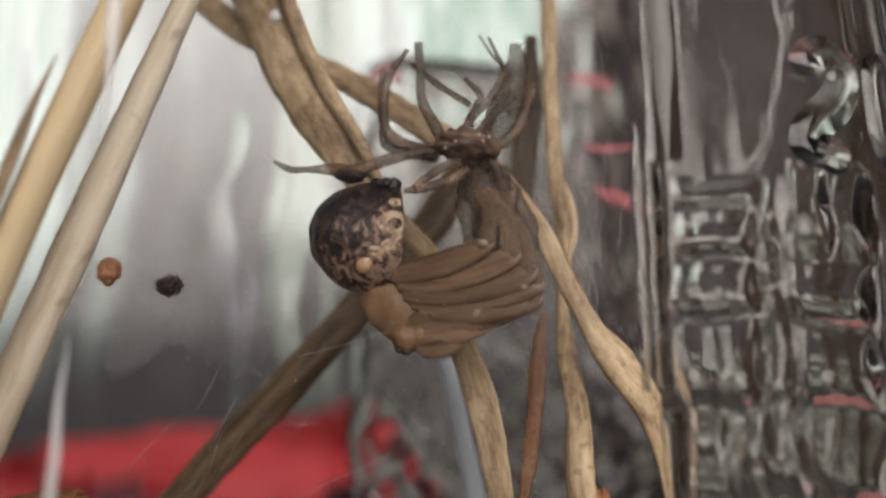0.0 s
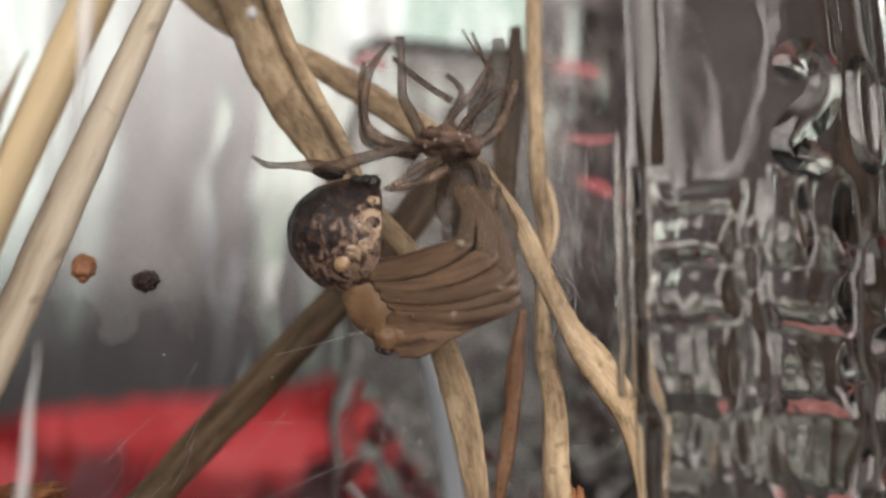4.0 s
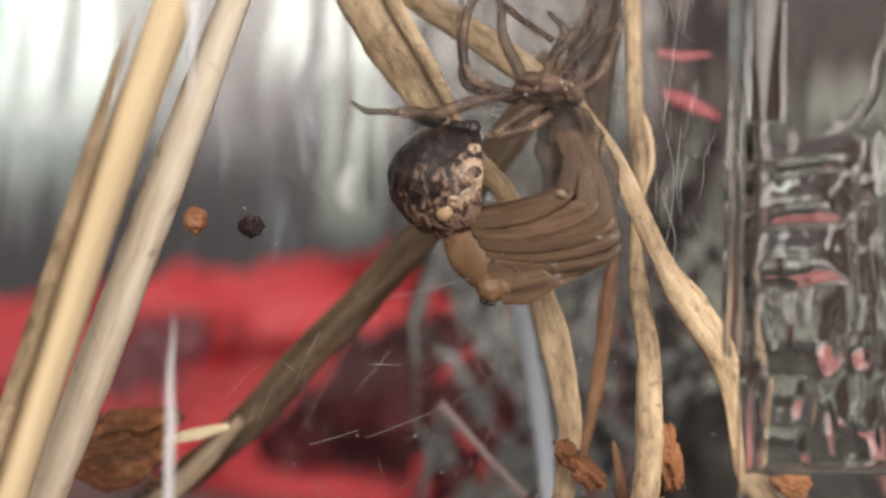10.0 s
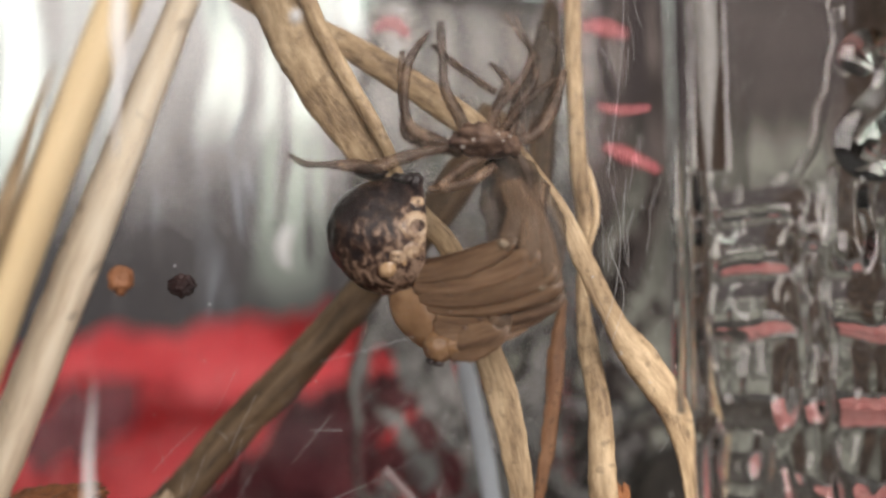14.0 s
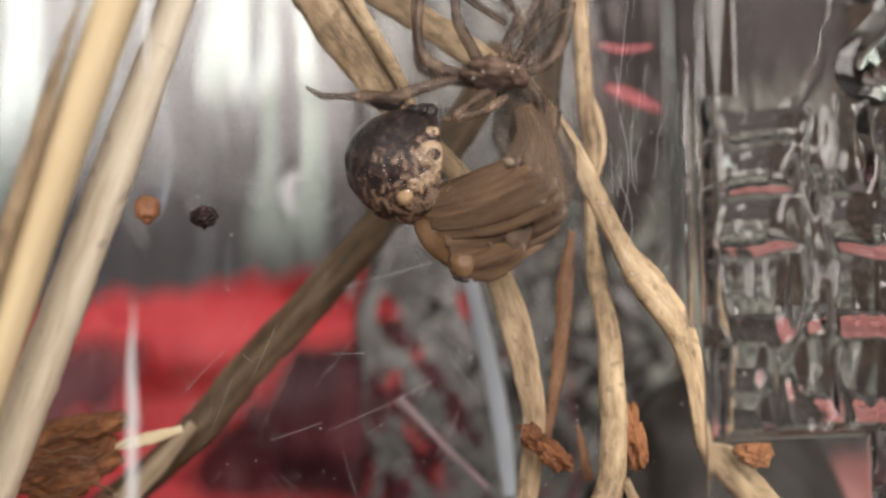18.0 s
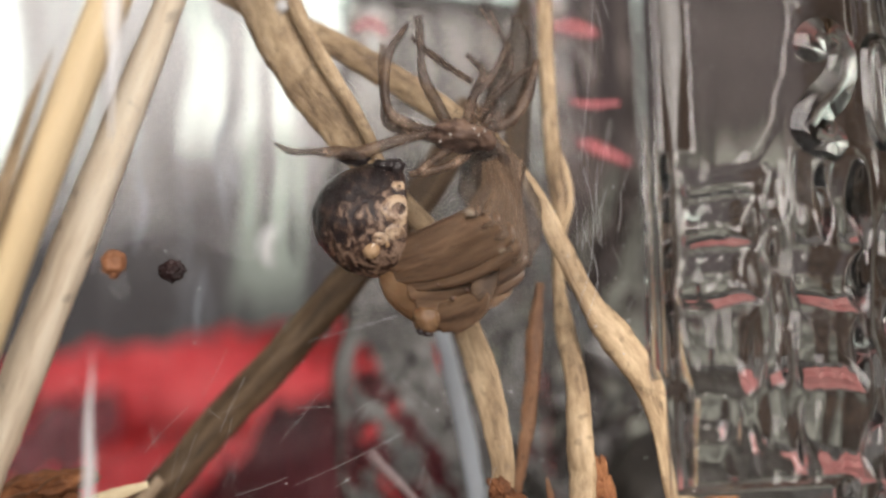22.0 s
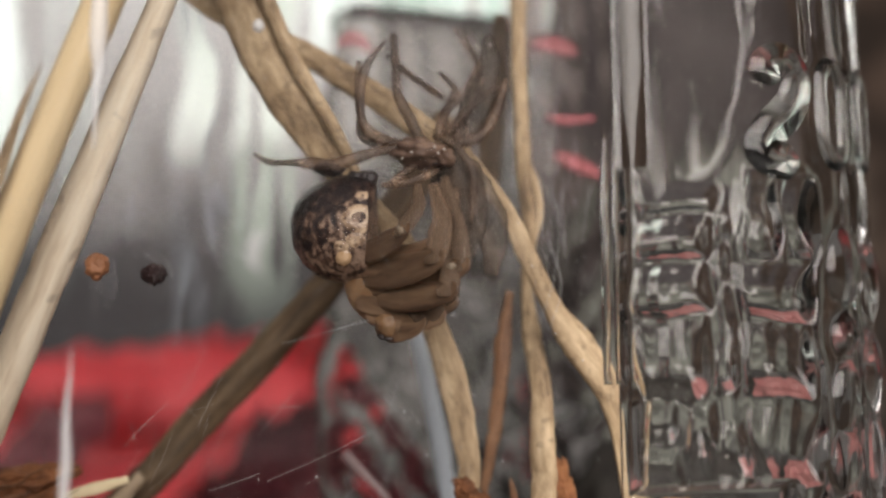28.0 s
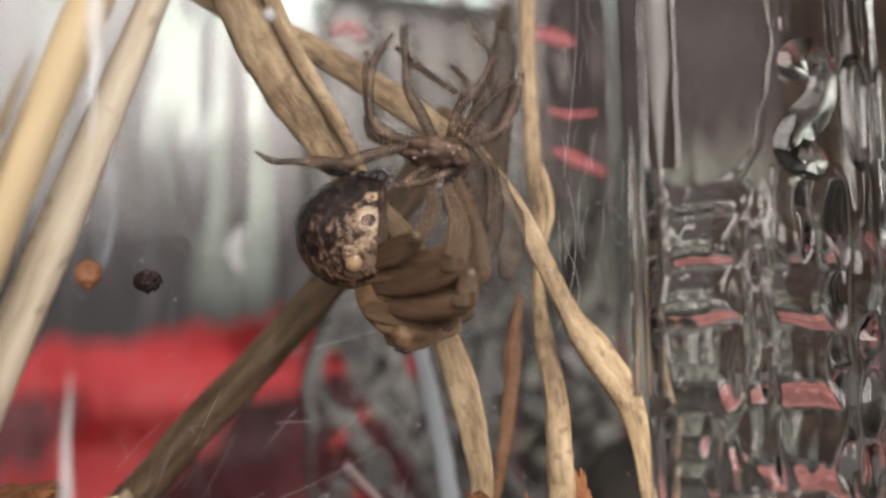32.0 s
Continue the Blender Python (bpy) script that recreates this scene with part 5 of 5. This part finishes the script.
MOVES = []
PALE_JOINT = grainy("pale_joint_skin", (0.26, 0.20, 0.14), (0.38, 0.31, 0.23), (0.48, 0.41, 0.32), 1500, 500, rough=0.25, alpha=0.75)
for i, (first, middle, last) in enumerate(zip(LEGS_START, LEGS_MIDDLE, LEGS_END)):
    hip, knee, tip = [Vector(p) for p in middle]
    ankle = knee.lerp(tip, 0.42) + Vector((0.42 - 0.09 * i, -0.15, 0.1))
    # femur: hip to knee; shin: knee by ankle to tip
    for name, pts, widths, mat in (
            ("femur", [hip + (hip - knee) * 0.12, hip, hip.lerp(knee, 0.35), hip.lerp(knee, 0.7), knee, knee + (ankle - knee) * 0.15], [0.6, 1.10, 1.32, 1.20, 0.80, 0.25], LEGSKIN),
            ("shin", [knee + (hip - knee) * 0.14, knee + (hip - knee) * 0.02 + (ankle - knee) * 0.06, knee + (ankle - knee) * 0.4, ankle, ankle.lerp(tip, 0.5), tip], [0.35, 0.88, 0.92, 0.8, 0.62, 0.4], LEGMID)):
        slim = 0.90 + 0.06 * ((i * 7) % 5)
        a, b = (hip, knee) if name == "femur" else (knee, tip)
        span = (b - a).length
        if name == "femur":
            bow = Vector((0.10, -0.05, -0.14)) * span * 0.4
            pts = [p + bow * w for p, w in zip(pts, (0, 0, 0.7, 0.8, 0.2, 0))]
        zz = (b - a).normalized()
        yy = (Vector((0, -1, 0)) + zz * zz.y).normalized()
        own = Matrix((yy.cross(zz), yy, zz)).transposed().to_4x4()
        home = (Matrix.Translation(a) @ own).inverted()
        seg = mesh_ob(name, stem([home @ p for p in pts], [w * slim for w in widths], 0.17 if name == "femur" else 0.30, 3, 0.03, 0.08, 8, 16, i + 0.5), mat)
        seg.parent = spider
        if (i, name) in ((0, "femur"), (3, "femur"), (5, "femur")):
            spot = mesh_ob("joint_membrane", blob((0, 0.16, span * (0.97, 0, 0, 0.90, 0, 0.62)[i]), (0.17, 0.10, 0.26), (0, 14 * i - 40, 0), 0.3, 1.2, 3, i), PALE_JOINT)
            spot.parent = seg
            spot["label"] = "pale soft joint skin"
        rows = []
        for t, f in STAGES:
            p0, p1, p2 = [mixed(first[n], middle[n], last[n], f) for n in range(3)]
            p, q = (p0, p1) if name == "femur" else (p1, p2)
            zz = (q - p).normalized()
            yy = (Vector((0, -1, 0)) + zz * zz.y).normalized()
            if name == "femur":
                p = q - zz * span
            turn = Matrix((yy.cross(zz), yy, zz)).transposed().to_4x4()
            rows.append((t, Matrix.Translation(p * MM - spider.location) @ turn))
        MOVES.append((seg, rows))

# ---------------------------------------------------------------- web
SILK, n_, l_, b_ = shader("silk")
b_.inputs["Base Color"].default_value = (0.8, 0.8, 0.8, 1)
b_.inputs["Roughness"].default_value = 0.3
b_.inputs["Alpha"].default_value = 0.6


def thread(pts, w=0.02):
    return stem(pts, [w * 0.85] * len(pts), 1.0, 3, 0, 0, 5, 5)


web = thing("spider_web", (-10.44, -3.00, -6.03), "fine loose silk threads of a spider web", "web")
rnd = random.Random(27)
SPAN = [
    ([(-12.55, -4.00, -7.60), (-10.82, -4.00, -7.03), (-10.16, -4.00, -6.77)], 0.02), ([(-9.84, -4.00, -7.15), (-7.02, -4.00, -5.92), (-5.10, -3.00, -4.95)], 0.016),
    ([(-9.74, -4.00, -3.70), (-8.17, -4.00, -3.67)], 0.02), ([(-16.43, -5.00, -5.53), (-15.49, -5.00, -4.51), (-14.34, -5.00, -3.44)], 0.02),
    ([(-9.24, -4.00, -0.71), (-7.25, -4.00, -0.22), (-5.03, -4.00, 0.39)], 0.018), ([(-2.05, -3.00, -10.03), (-1.39, -3.00, -7.98), (-0.89, -2.00, -6.61)], 0.018),
]
SPAN += [
    ([(3.56, -1.00, 7.72), (3.85, -1.00, 9.96), (4.24, -1.00, 13.38), (4.45, -1.00, 16.58)], 0.02), ([(3.69, -1.00, 7.43), (4.07, -1.00, 5.20), (3.79, -1.00, 2.48), (3.06, -1.00, 0.33)], 0.02),
    ([(4.37, -1.00, 7.69), (4.18, -1.00, 5.20), (4.44, -1.00, 3.55)], 0.016), ([(3.56, -1.00, 4.47), (4.17, -1.00, 2.18), (3.54, -1.00, -0.03)], 0.02),
    ([(-0.64, -2.00, 15.32), (0.02, -2.00, 13.84), (1.10, -2.00, 12.64)], 0.02),
]
low, high = Vector((-14.45, -4.00, -9.79)), Vector((-5.44, -4.00, -2.30))
for i in range(44):
    p = Vector((rnd.uniform(low.x - 3, high.x + 3), rnd.uniform(-6, -2), rnd.uniform(low.z - 2, high.z)))
    a, size = radians(rnd.choice((rnd.uniform(10, 75), rnd.uniform(40, 80), rnd.uniform(95, 140)))), rnd.uniform(0.5, 3.4)
    d = Vector((math.cos(a), rnd.uniform(-0.2, 0.2), math.sin(a))) * size
    SPAN.append(([p, p + d * 0.5 + Vector((0, 0, rnd.uniform(-0.14, 0.14))), p + d], rnd.uniform(0.005, 0.013)))
for i in range(16):
    p = Vector((rnd.uniform(5, 9), rnd.uniform(-1, 1), rnd.uniform(-8, 8)))
    d = Vector((rnd.uniform(-0.6, 0.6), 0, rnd.uniform(0.8, 2.0)))
    SPAN.append(([p, p + d * 0.5 + Vector((rnd.uniform(-0.15, 0.15), 0, 0)), p + d], rnd.uniform(0.008, 0.016)))
for i in range(22):
    p = Vector((rnd.uniform(3.2, 5.2), rnd.uniform(-2, 0), rnd.uniform(2, 15)))
    d = Vector((rnd.uniform(-0.35, 0.35), 0, rnd.uniform(0.8, 2.6)))
    SPAN.append(([p, p + d * 0.5 + Vector((rnd.uniform(-0.2, 0.2), 0, 0)), p + d], rnd.uniform(0.008, 0.018)))
for pts, w in SPAN:
    part("thread", thread(pts, w), SILK, web)
for i in range(46):
    p = (rnd.uniform(-19, 6), rnd.uniform(-6, -2), rnd.uniform(-11, 6))
    r = rnd.uniform(0.02, 0.055)
    part("web_speck", blob(p, (r, r, r), (0, 0, 0), 0.3, 1, 1, i), SILK, web)


def motions():
    walk(cam, [(t, aim(*p)) for t, *p in PATH], EXPOSURE)
    for seg, rows in MOVES:
        walk(seg, rows)
    for piece in CARAPACE:
        walk(piece, [(t, Matrix.Translation(Vector((dx, 0, dz)) * MM)) for t, dx, dz in ((0, 0, 0), (9, -0.1, 0), (13, -0.35, 0), (18, -0.6, -0.1), (20, -0.55, -0.4), (24, -0.5, -0.42), (26, -0.8, -0.5), (32, -1.0, -0.6))])
    a = abdomen.location.copy()
    walk(abdomen, [(t, Matrix.Translation(a) @ pose(0, 0, 0, 0, 0, turn)) for t, turn in ((0, 24), (13, 22), (24, 19), (26, 9), (28.5, 5), (32, 3))])
    c = thorax.location.copy()
    walk(thorax, [(t, Matrix.Translation(c + Vector((dx, 0, dz)) * MM)) for t, dx, dz in ((0, 0, 0), (6, 0.2, 0), (13, 0.25, -0.2), (19, 0.7, 0.2), (23, 0.5, 0.1), (29, 0.2, 0.1), (32, 0.35, 0))])


motions()
